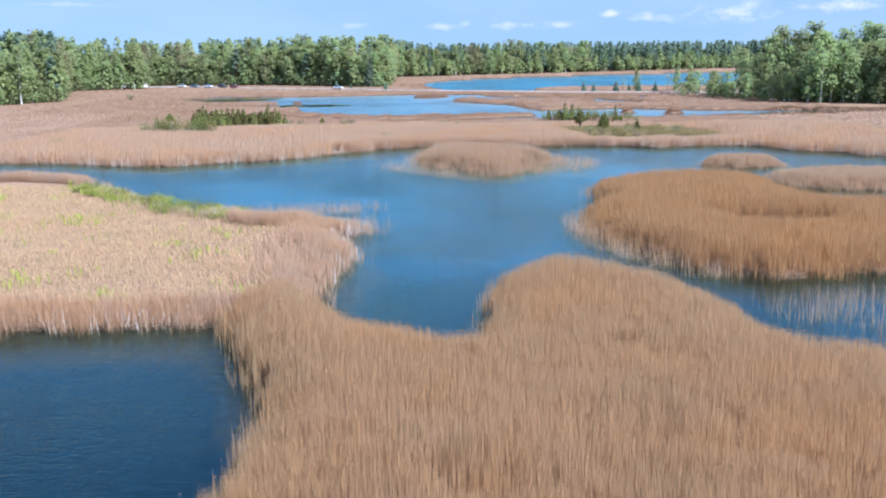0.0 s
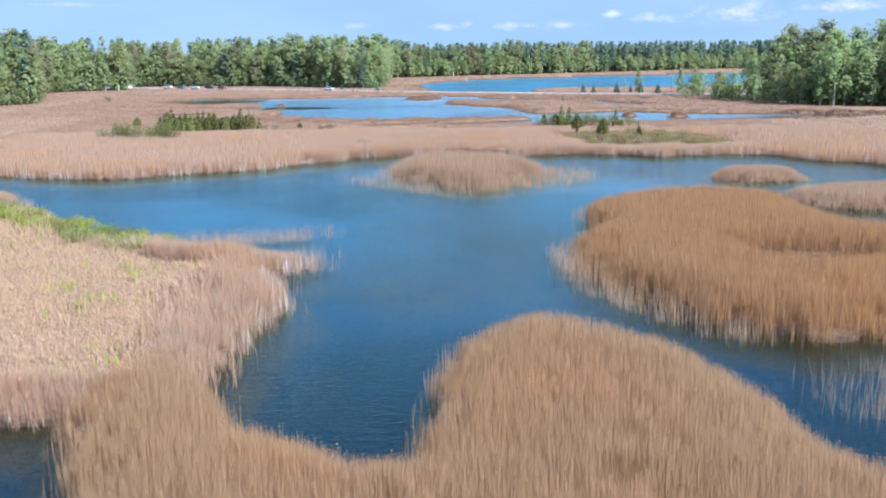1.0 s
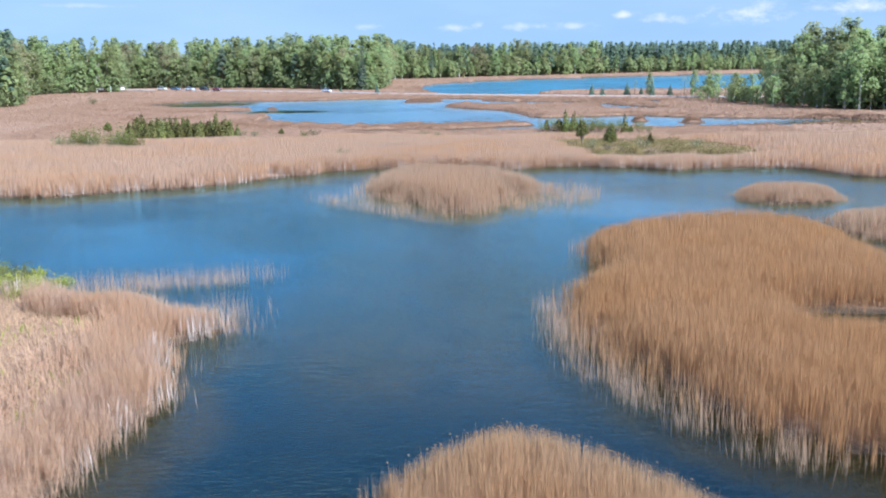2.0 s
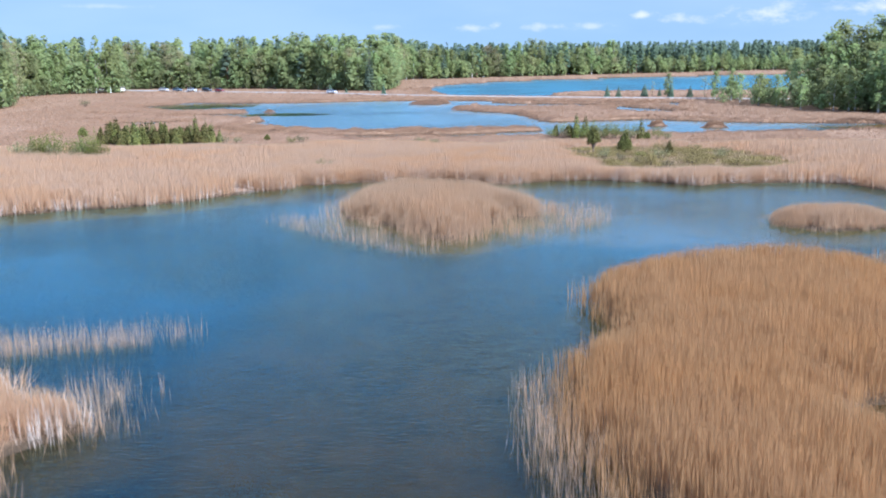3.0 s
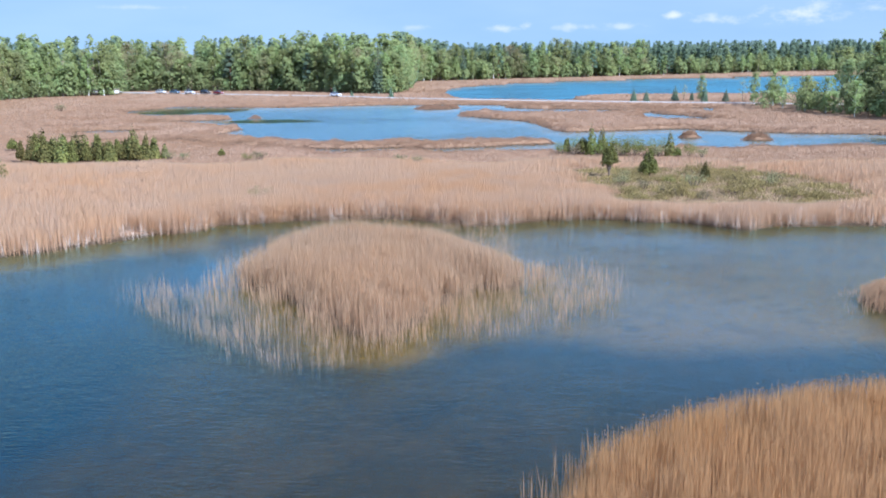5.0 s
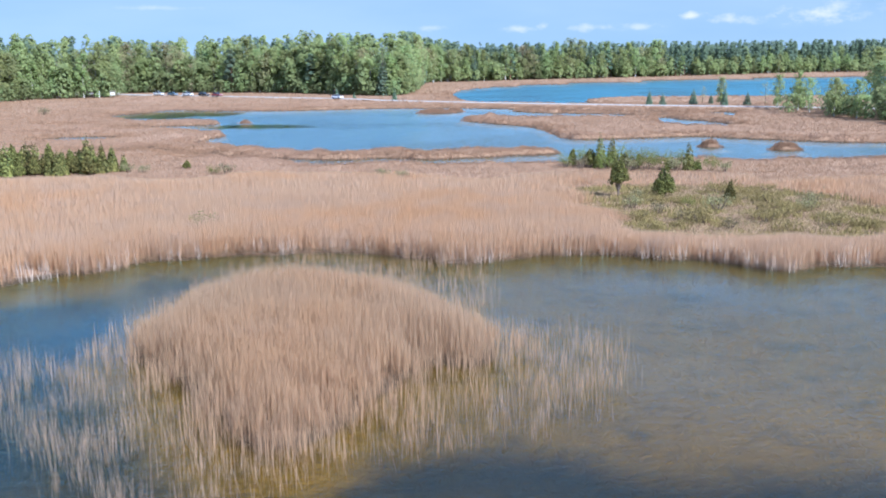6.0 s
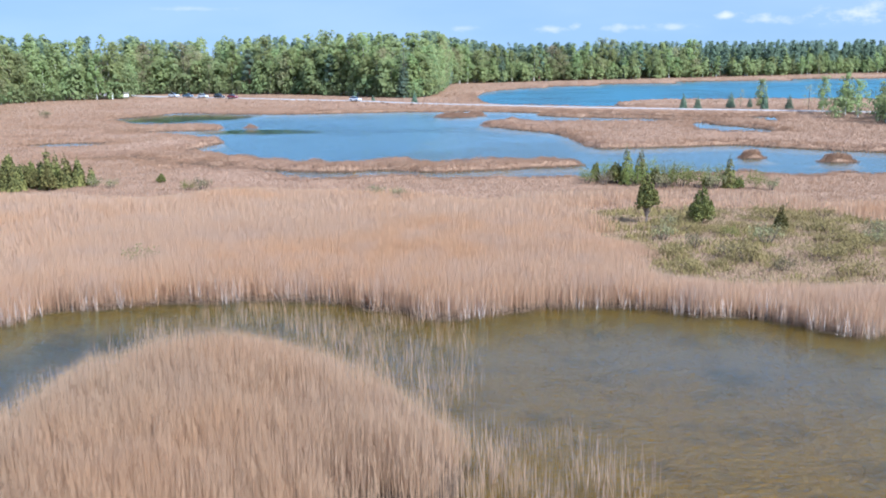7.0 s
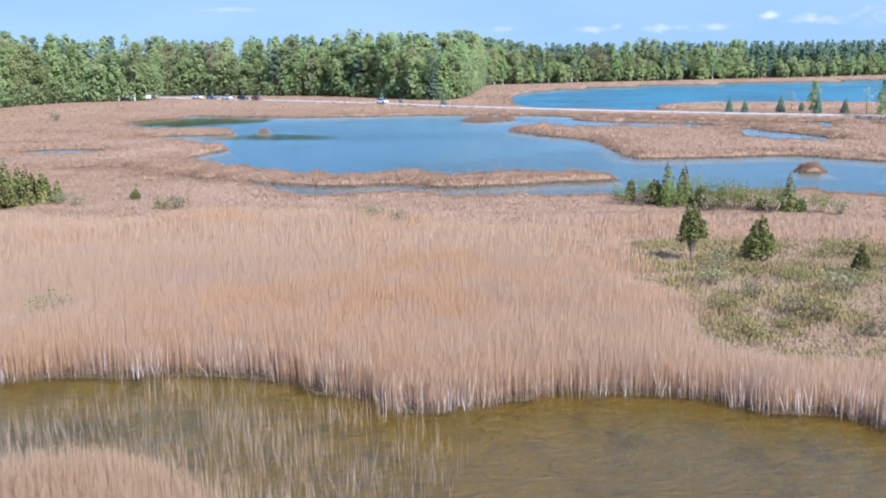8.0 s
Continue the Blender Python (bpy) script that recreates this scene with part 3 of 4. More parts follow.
reed_bed(11, FRONT_BED, (-14, 34, 22, 69), 190, 2.35, 0.020, 1.6, "dense tan dry reed bed with feathery seed heads in the water", TAN_REED, 0.10, thin=0.5)
for _box, _seed in (((-16, 40, -30, 22), 16), ((34, 42, 22, 60), 17)):
    reed_bed(_seed, FRONT_BED, _box, 16, 2.3, 0.07, 1.2, "outer part of the dense tan reed bed", TAN_REED, 0.0)
reed_bed(12, EAST_ISLE, (11, 60, 64, 120), 130, 2.35, 0.023, 2.4, "broad island of tan dry reeds with a ragged wet edge", REED, 0.09, thin=0.4)
reed_bed(13, MID_ISLE, (-12, 25, 119, 159), 170, 2.55, 0.021, 4.0, "small round island of tan reeds with a sparse fringe", ISLE_REED, 0.05, thin=0.4)
reed_bed(14, OVAL_ISLE, (34, 53, 127, 144), 150, 1.55, 0.022, 2.4, "low oval islet of thin brown reeds", ISLE_REED, 0.05, low_rim=0.72)
reed_bed(18, BACK_ISLE, (37, 75, 104, 125), 85, 1.85, 0.028, 2.4, "greyish reed island behind a narrow channel", ISLE_REED, 0.04)
reed_bed(15, MEADOW_ISLE, (-62, -2, 50, 128), 130, 1.75, 0.021, 1.6, "bleached reed rim round a straw meadow", PALE_REED, 0.02, lean=0.26, rim=4.6)


def sparse_stand(seed, outline, density, label):
    """Single stems standing in open water."""
    rng = np.random.default_rng(seed)
    o = np.array(outline)
    pts = scatter(rng, o[:, 0].min(), o[:, 0].max(), o[:, 1].min(), o[:, 1].max(), density * 3.6)
    s = -signed(pts, curve_through(outline))
    pts = kept(rng, pts, step(s, 0, 2.0) * step(drift(pts, 1.3, seed), 0.22, 0.72))
    tall = rng.uniform(0.4, 1.6, len(pts))
    return stand("sparse_reeds", rng, pts, tall, 0.013, 0.14, PALE_REED, label, "reeds", 0.05, simple=True)


sparse_stand(21, [(-27, 96.5), (-12, 100), (-5.5, 101), (-6, 98), (-14, 94.5), (-27, 92)], 16, "thin strand of bleached reeds standing in the water")
sparse_stand(22, [(-11, 92), (-4.5, 90.5), (-4.2, 85.5), (-8, 82.5)], 14, "sparse bleached reeds off the meadow's point")
sparse_stand(23, [(-12, 139), (-6, 130), (4, 121), (12, 126), (22, 132), (24, 142), (19, 147), (13, 137), (8, 127), (-4, 138)], 7, "scattered single reeds round the reed island")
sparse_stand(24, [(-5, 150), (-2, 165), (9, 165), (14, 163), (17, 156), (16, 147), (8, 153)], 6, "scattered single reeds between island and bank")
sparse_stand(25, [(11.2, 92), (10.8, 82), (12.8, 74.5), (18, 66.5), (23, 65), (20.5, 71), (17, 76.5), (15.6, 82), (15, 91)], 14, "thin reeds along the island's wet edge")
sparse_stand(26, [(19, 60), (24, 50), (34, 50), (36, 58), (28, 63)], 5, "thin reeds in the channel")


def meadow_grass():
    rng = np.random.default_rng(31)
    pts = scatter(rng, -62, -10, 56, 118, 52)
    s = -dist(pts, MEADOW) + (drift(pts, 4, 8) - 0.5) * 3
    pts, s = pts[s > -1.0], s[s > -1.0]
    tall = rng.uniform(0.2, 0.6, len(pts)) * (0.6 + 0.8 * drift(pts, 5, 9))
    stand("meadow_grass", rng, pts, tall, 0.026, 0.95, STRAW, "matted pale straw of last year's meadow grass", "grass", limp=0.45, simple=True)
    pts = scatter(rng, -62, -10, 56, 118, 40)
    s = -dist(pts, MEADOW)
    near = -dist(pts, GREEN_RIM) + (drift(pts, 3, 12) - 0.5) * 5
    chance = np.where((s > -1) | (near > -0.5) & (landward(pts) > 0.1), np.maximum(step(near, -0.5, 1.0) * step(drift(pts, 1.6, 16), 0.35, 0.6), 0.10 * step(drift(pts, 3.5, 15), 0.60, 0.80)), 0)
    pts = kept(rng, pts, chance)
    tall = rng.uniform(0.4, 0.75, len(pts)) + 0.65 * drift(pts, 1.6, 16)
    stand("green_growth", rng, pts, tall - 0.2, 0.08, 0.40, GREEN_BLADE, "fresh green shoots and low willow on the meadow", "grass", limp=0.3)


meadow_grass()


def lodged_reeds():
    """Whitish stems flattened by ice and wind along the meadow's seaward side."""
    rng = np.random.default_rng(35)
    strip = ring(-13.4, 77.0, 2.2, 15.0)
    pts = scatter(rng, -20, -8, 60, 94, 34)
    s = -signed(pts, curve_through(strip)) + (drift(pts, 1.5, 36) - 0.5) * 2.0
    pts = kept(rng, pts, step(s, -0.2, 0.8))
    stand("lodged_reeds", rng, pts, rng.uniform(0.7, 1.7, len(pts)), 0.04, 0.75, PALE_REED, "whitish reeds flattened beside the straw meadow", "reeds", limp=0.35, simple=True)


lodged_reeds()


def marsh_reeds():
    """The tall pale reeds along the far bank."""
    rng = np.random.default_rng(41)
    for x0, x1, y0, y1, density, width in ((-18, 46, 158, 190, 175, 0.019), (-75, -18, 138, 205, 34, 0.05), (46, 82, 140, 205, 30, 0.05), (-18, 46, 190, 212, 40, 0.045)):
        pts = scatter(rng, x0, x1, y0, y1, density)
        s = landward(pts) + 0.35
        back = 207 + 14 * (drift(pts, 12, 40) - 0.5) - pts[:, 1] - 6 * step(pts[:, 0], -20, -60)
        plot = dist(pts, HEATH_PLOT) + (drift(pts, 5, 41) - 0.5) * 5
        chance = edge_chance(s, 1.0) * step(back, -6, 3) * step(plot, -1.5, 3.0)
        keep = rng.random(len(pts)) < chance
        pts, s, back, plot = pts[keep], s[keep], back[keep], plot[keep]
        tall = 2.0 * (0.72 + 0.28 * drift(pts, 7, 42) + 0.05 * rng.normal(0, 1, len(pts))) * (0.40 + 0.60 * step(back, -6, 14)) * (0.5 + 0.5 * step(plot, -1, 7))
        stand("reed_bed", rng, pts, tall, width, 0.07, PALE_REED, "long pinkish-pale reed bank along the marsh shore", "reeds", 0.01, simple=True)


def sedge_marsh():
    """Low russet sedge behind the reeds, thicker and darker-edged along the pools."""
    rng = np.random.default_rng(51)
    for x0, x1, y0, y1, density, width in ((-85, 75, 196, 262, 13, 0.05), (-120, 110, 262, 400, 5.0, 0.09), (-190, -75, 150, 262, 2.0, 0.24), (75, 150, 140, 262, 2.0, 0.24),
                                           (-170, -120, 262, 470, 1.2, 0.35), (-130, 0, 400, 500, 1.0, 0.4), (-60, 280, 400, 780, 0.5, 0.55)):
        pts = scatter(rng, x0, x1, y0, y1, density)
        s = landward(pts)
        front = pts[:, 1] - 202 - 10 * (drift(pts, 12, 40) - 0.5) + 6 * step(pts[:, 0], -20, -60)
        plot = dist(pts, HEATH_PLOT)
        shore = step(s, 7, 1)
        chance = np.where(s > -0.2, 0.55 + 0.45 * shore, 0) * np.where(np.abs(pts[:, 0]) < 75, step(front, -3, 4), 1) * (plot > 0) * (from_road(pts) > 2.6)
        chance = chance * np.where(pts[:, 1] > 600, step(s, 40, 25), 1)
        keep = rng.random(len(pts)) < chance
        pts, s, shore = pts[keep], s[keep], shore[keep]
        n = len(pts)
        for _ in range(2):
            around = pts + rng.normal(0, 0.18, (n, 2))
            if _ == 0:
                both, ring_s = around, shore
            else:
                both, ring_s = np.concatenate([both, around]), np.concatenate([ring_s, shore])
        tall = (0.27 + 0.06 * ring_s + 0.2 * (drift(both, 4, 52) - 0.5)) * rng.uniform(0.6, 1.3, len(both))
        if width > 0.2:
            tall = tall * 0.6
        low = from_road(both) < 7
        tall = np.where(low, 0.32, tall)
        if y0 < 300 and x0 > -130:
            rim = scatter(rng, x0, x1, y0, y1, 30 if y0 < 250 else 12)
            rs = landward(rim)
            ok = (rs > -0.3) & (rs < 2.6) & (rim[:, 1] > 214) & (from_road(rim) > 5) & (rng.random(len(rim)) < step(rs, 2.8, 0.8))
            rim, rs = rim[ok], rs[ok]
            both = np.concatenate([both, rim])
            tall = np.concatenate([tall, (0.26 + 0.42 * drift(rim, 2.4, 53)) * rng.uniform(0.8, 1.1, len(rim)) * (0.75 + 0.25 * step(rs, -0.3, 0.8))])
        stand("sedge_marsh", rng, both, tall, width, 0.35, SEDGE, "russet dead sedge of the open marsh", "sedge", limp=0.2, simple=True)


TUSSOCK_ISLES = ISLES[-5:]


def tussocks():
    """Taller sedge heaped on the small islets of the lagoon."""
    for k, islet in enumerate(TUSSOCK_ISLES):
        rng = np.random.default_rng(55 + k)
        o = np.array(islet)
        pts = scatter(rng, o[:, 0].min(), o[:, 0].max(), o[:, 1].min(), o[:, 1].max(), 60)
        s = -dist(pts, islet)
        pts, s = pts[s > 0], s[s > 0]
        tall = (0.32 + 0.38 * step(s, 0, 1.2)) * (0.6 + 0.6 * drift(pts, 1.4, 56)) * rng.uniform(0.8, 1.1, len(pts))
        stand("sedge_tussock", rng, pts, tall, 0.07, 0.25, SEDGE, "heaped russet sedge on a small lagoon islet", "sedge", limp=0.1, simple=True)


def heath_growth():
    rng = np.random.default_rng(61)
    pts = scatter(rng, 20, 56, 168, 206, 42)
    s = -dist(pts, HEATH_PLOT) + (drift(pts, 4, 62) - 0.5) * 4
    pts = pts[s > -0.6]
    green = drift(pts, 2.4, 63) + 0.07 * step(pts[:, 1], 180, 198) > 0.53
    tall = rng.uniform(0.12, 0.4, len(pts))
    stand("heath_grass", rng, pts[~green], tall[~green], 0.06, 0.7, HEATH_STRAW, "bent straw on the drier heath plot", "grass", limp=0.4, simple=True)
    stand("heath_growth", rng, pts[green], tall[green] * 1.3, 0.07, 0.45, HEATH, "olive-green herbs and dwarf shrubs on the heath", "shrubs", limp=0.2, simple=True)


def pale_edge():
    """Whitened, broken stems leaning out along the water's edge."""
    rng = np.random.default_rng(71)
    for x0, x1, y0, y1, density in ((-75, 75, 136, 170, 26), (-62, -4, 50, 98, 14)):
        pts = scatter(rng, x0, x1, y0, y1, density)
        s = landward(pts)
        near = step(s, -0.55, -0.05) * step(s, 1.5, 0.5) * step(drift(pts, 1.1, 72), 0.38, 0.62)
        for o in (MID_ISLE, EAST_ISLE, FRONT_BED, BACK_ISLE, OVAL_ISLE):
            near = near * (dist(pts, o) > 3)
        pts = kept(rng, pts, near)
        stand("broken_reeds", rng, pts, rng.uniform(0.8, 1.75, len(pts)), 0.03, 0.20, BLEACHED, "bleached broken reed stems along the bank", "reeds", limp=0.2, simple=True)


marsh_reeds()
pale_edge()
sedge_marsh()
tussocks()
heath_growth()


# ---- trees and shrubs ----
def tube(verts, faces, points, radii, sides=6):
    """A tapering limb through the points, appended to the lists."""
    start = len(verts)
    for i, (p, r) in enumerate(zip(points, radii)):
        a, b = Vector(points[max(i - 1, 0)]), Vector(points[min(i + 1, len(points) - 1)])
        q = (b - a).to_track_quat("Z", "Y")
        for k in range(sides):
            u = 6.2832 * k / sides
            verts.append(Vector(p) + q @ Vector((math.cos(u) * r, math.sin(u) * r, 0)))
    for i in range(len(points) - 1):
        for k in range(sides):
            a, b = start + i * sides + k, start + i * sides + (k + 1) % sides
            faces.append((a, b, b + sides, a + sides))


def wood(name, limbs, mat, parent):
    verts, faces = [], []
    for points, radii, sides in limbs:
        tube(verts, faces, points, radii, sides)
    me = bpy.data.meshes.new(name)
    me.from_pydata([tuple(v) for v in verts], [], faces)
    me.materials.append(mat)
    me.polygons.foreach_set("use_smooth", np.ones(len(me.polygons), bool))
    ob = new(name, me)
    ob.parent = parent
    return ob


def leaf_arrays(rng, centres, size, droop=0.3, out=None):
    """One kinked leaf clump (two triangles) round each centre, spread flat to the light where out gives the way outwards."""
    n = len(centres)
    size = np.broadcast_to(size, n) * rng.uniform(0.6, 1.35, n)
    a = rng.normal(0, 1, (n, 3))
    a[:, 2] = a[:, 2] * 0.7 - droop
    a /= np.linalg.norm(a, axis=1)[:, None]
    face = rng.normal(0, 1, (n, 3))
    if out is not None:
        face = face * 0.5 + out / (np.linalg.norm(out, axis=1)[:, None] + 1e-6) + np.array([0, 0, 0.7])
    b = np.cross(a, face)
    b /= np.linalg.norm(b, axis=1)[:, None] + 1e-9
    c = np.cross(a, b)
    if out is not None:
        c /= np.linalg.norm(c, axis=1)[:, None] + 1e-9
        a = np.cross(face / np.linalg.norm(face, axis=1)[:, None], b)
    s = size[:, None]
    if out is not None:
        v = np.stack([centres - a * s * 0.5 - b * s * 0.42, centres + b * s * 0.5 - a * s * 0.3, centres + a * s * 0.6], 1)
        return v.reshape(-1, 3), np.arange(n * 3).reshape(-1, 3)
    v = np.stack([centres - a * s * 0.5, centres + b * s * 0.38 + c * s * 0.12, centres + a * s * 0.55, centres - b * s * 0.34 + c * s * 0.16], 1)
    k = np.arange(n)[:, None] * 4
    return v.reshape(-1, 3), np.concatenate([k + [0, 1, 2], k + [0, 2, 3]])


def foliage(name, rng, centres, size, mat, parent, droop=0.3, middle=None):
    """middle: the height round which a round crown's leaves spread outwards."""
    out = None if middle is None else (centres - np.array([0, 0, middle])) * np.array([1, 1, 0.3])
    v, t = leaf_arrays(rng, centres, size, droop, out)
    ob = new(name, raw_mesh(name, v, t, [mat]))
    if parent:
        ob.parent = parent
    return ob


def blob_points(rng, n, centre, radius, shell=0.55):
    d = rng.normal(0, 1, (n, 3))
    d /= np.linalg.norm(d, axis=1)[:, None]
    r = shell + (1 - shell) * rng.random(n) ** 0.5
    return np.array(centre) + d * r[:, None] * np.array(radius)


def broadleaf(name, seed, h, r, clear, leaf_mat, bark_mat, label, leaves=1150, leaf=0.72, slim=1.0):
    """Trunk, limbs and a crown of leaf clumps gathered round the limb ends."""
    rng = np.random.default_rng(seed)
    root = new(name)
    tagged(root, label, "tree")
    lean = rng.normal(0, 0.025, 2)
    axis = [(lean[0] * h * k * k, lean[1] * h * k * k, h * k) for k in (-0.02, 0.2, 0.4, 0.6, 0.8, 0.97)]
    limbs = [(axis, [h * 0.013 * f for f in (1.25, 1.0, 0.85, 0.6, 0.35, 0.1)], 7)]
    parts = [blob_points(rng, leaves // 10, (axis[-1][0], axis[-1][1], h * 0.93), (r * 0.32, r * 0.32, h * 0.07))]
    count = 17
    for i in range(count):
        f = clear + (0.94 - clear) * (i + 0.5) / count
        u = i * 2.4 + rng.uniform(-0.5, 0.5)
        reach = r * (0.45 + 0.75 * math.sin(math.pi * min(1, (f - clear) / (1 - clear) * 0.85 + 0.2))) * rng.uniform(0.7, 1.15)
        x, y = lean[0] * h * f * f, lean[1] * h * f * f
        tip = (x + math.cos(u) * reach, y + math.sin(u) * reach, h * f + reach * rng.uniform(0.25, 0.7) * slim)
        mid = (x + math.cos(u) * reach * 0.5, y + math.sin(u) * reach * 0.5, h * f + reach * 0.35 * slim)
        if i % 2:
            limbs.append(([(x, y, h * f), mid, tip], [h * 0.004, h * 0.0025, h * 0.001], 3))
        size = r * rng.uniform(0.30, 0.48)
        for centre, share in ((tip, 0.65), (mid, 0.35)):
            parts.append(blob_points(rng, int(leaves * 0.9 / count * share), centre, (size, size, size * 0.95 * slim)))
    f = rng.uniform(clear * 0.7, 0.95, leaves // 4)
    u, d = rng.uniform(0, 6.2832, len(f)), r * 0.55 * np.sqrt(rng.random(len(f))) * np.sin(np.pi * np.clip(0.25 + 0.7 * f, 0, 1))
    parts.append(np.stack([np.cos(u) * d + lean[0] * h * f * f, np.sin(u) * d + lean[1] * h * f * f, h * f], 1))
    wood("trunk", limbs, bark_mat, root)
    pts = np.concatenate(parts)
    pts[:, 2] = np.minimum(pts[:, 2], h * 1.01)
    foliage("crown", rng, pts, leaf, leaf_mat, root, middle=h * 0.5)
    return root


def pine(name, seed, h, r, label):
    rng = np.random.default_rng(seed)
    root = new(name)
    tagged(root, label, "tree")
    limbs = [([(0, 0, -0.3), (0.1, 0, h * 0.5), (0, 0.15, h * 0.96)], [h * 0.016, h * 0.011, h * 0.003], 7)]
    parts = [blob_points(rng, 70, (0, 0.1, h * 0.95), (r * 0.35, r * 0.35, h * 0.05))]
    for i in range(15):
        f = 0.26 + 0.68 * i / 15
        u, reach = i * 2.4 + rng.uniform(-0.4, 0.4), r * rng.uniform(0.55, 1.0) * (1.15 - 0.75 * (f - 0.26) / 0.68)
        tip = (math.cos(u) * reach, math.sin(u) * reach, h * f + reach * 0.25)
        limbs.append(([(0.05, 0.05, h * f), tip], [h * 0.005, h * 0.001], 4))
        parts.append(blob_points(rng, 80, (tip[0] * 0.8, tip[1] * 0.8, tip[2]), (r * 0.38, r * 0.38, r * 0.26)))
    wood("trunk", limbs, PINE_BARK, root)
    foliage("crown", rng, np.concatenate(parts), 0.8, PINE_NEEDLE, root, 0.0, middle=h * 0.55)
    return root


def spruce(name, seed, h, r, label, mat=None, leaf=0.8, count=1200, low=0.06):
    """Whorls of drooping boughs on a straight trunk."""
    rng = np.random.default_rng(seed)
    root = new(name)
    tagged(root, label, "tree")
    wood("trunk", [([(0, 0, -0.3), (0, 0, h * 0.5), (0, 0, h * 0.99)], [h * 0.014, h * 0.009, h * 0.002], 6)], BARK, root)
    f = low + (1 - low) * (1 - np.sqrt(rng.random(count)))
    tier = np.round(f * 16) / 16 + rng.normal(0, 0.012, count)
    u = rng.uniform(0, 6.2832, count)
    reach = r * (1.02 - f) ** 0.85 * rng.uniform(0.35, 1.0, count) ** 0.6 * (1 + 0.18 * np.sin(u * 5 + f * 40))
    pts = np.stack([np.cos(u) * reach, np.sin(u) * reach, np.clip(tier, low * 0.6, 1) * h - reach * 0.28 + 0.1], 1)
    foliage("crown", rng, pts, leaf * (1.15 - 0.6 * np.clip(f, 0, 1)), mat or SPRUCE_NEEDLE, root, 0.6, middle=h * 0.3)
    return root


def juniper_bush(name, seed, h, r, label, bare=0.1, leaf=0.20, count=1500, mat=None, category="juniper"):
    """An upright, ragged evergreen shrub: several pointed leaders on a short stem."""
    rng = np.random.default_rng(seed)
    root = new(name)
    tagged(root, label, category)
    limbs, parts = [([(0, 0, -0.2), (0.02, 0, h * 0.35), (0, 0, h * 0.8)], [h * 0.022, h * 0.016, h * 0.004], 6)], []
    for i in range(15):
        u, d = i * 2.4 + rng.uniform(-0.3, 0.3), math.sqrt((i + 0.3) / 15) * r * 0.72
        top = h * (1 - 0.70 * (d / r) ** 1.15) * rng.uniform(0.82, 1.04)
        foot = h * bare + 0.12 * h * rng.random()
        x, y = math.cos(u) * d, math.sin(u) * d
        limbs.append(([(x * 0.1, y * 0.1, max(foot * 0.5, 0.02)), (x * 0.7, y * 0.7, (foot + top) * 0.45), (x * 0.7, y * 0.7, top * 0.95)], [h * 0.009, h * 0.006, h * 0.001], 4))
        n = count // 15
        f = rng.random(n)
        fat = r * 0.34 * (1.03 - f) ** 0.75 * np.clip(f * 6 + 0.3, 0, 1) * rng.uniform(0.35, 1.15, n)
        v = rng.uniform(0, 6.2832, n)
        z = foot + (top - foot) * f
        parts.append(np.stack([x * (0.82 - 0.02 * f) + np.cos(v) * fat, y * (0.82 - 0.02 * f) + np.sin(v) * fat, z], 1))
    wood("trunk", limbs, BARK, root)
    foliage("crown", rng, np.concatenate(parts), leaf, mat or JUNIPER, root, -0.5)
    return root


def shrub(name, seed, h, r, label, mat, leaf=0.16, count=520):
    """A low willow: many thin stems that fan out, thinly leaved."""
    rng = np.random.default_rng(seed)
    root = new(name)
    tagged(root, label, "shrub")
    limbs, parts = [], []
    for i in range(13):
        u, d = rng.uniform(0, 6.2832), r * math.sqrt(rng.random())
        x, y, top = math.cos(u) * d, math.sin(u) * d, h * rng.uniform(0.6, 1.0)
        limbs.append(([(x * 0.25, y * 0.25, -0.1), (x * 0.7, y * 0.7, top * 0.5), (x, y, top)], [0.025, 0.016, 0.004], 4))
        parts.append(np.array([x, y, top * 0.68]) + rng.normal(0, 1, (count // 13, 3)) * np.array([r * 0.2, r * 0.2, h * 0.17]))
    wood("branchwork", limbs, BARK, root)
    pts = np.concatenate(parts)
    pts[:, 2] = np.clip(pts[:, 2], 0.08, h * 1.05)
    foliage("foliage", rng, pts, leaf, mat, root, -0.4)
    return root


def ground_z(x, y):
    return float(ground_height(np.array([[x, y]]))[0])


def at_place(x, y, turn=0.0, size=1.0, tall=1.0, sink=0.05):
    return pose(x, y, max(ground_z(x, y), 0) - sink, 0, 0, turn) @ Matrix.Diagonal((size, size, size * tall, 1))


def plant_all(kinds, spots, group, rng):
    """kinds: makers by name; spots: (x, y, kind, scale, tall). The first of a kind is built, the rest are copies."""
    made = {}
    foot = np.maximum(ground_height(np.array([s[:2] for s in spots], float)), 0) - 0.05
    for (x, y, kind, size, tall), z in zip(spots, foot):
        m = pose(x, y, z, 0, 0, rng.uniform(0, 360)) @ Matrix.Diagonal((size, size, size * tall, 1))
        if kind not in made:
            made[kind] = kinds[kind]()
            made[kind].matrix_world = m
            tagged(made[kind], group=group)
            continue
        ob = made[kind].copy()
        scene.collection.objects.link(ob)
        for child in made[kind].children:
            c = child.copy()
            c.parent = ob
            scene.collection.objects.link(c)
        ob.matrix_world = m



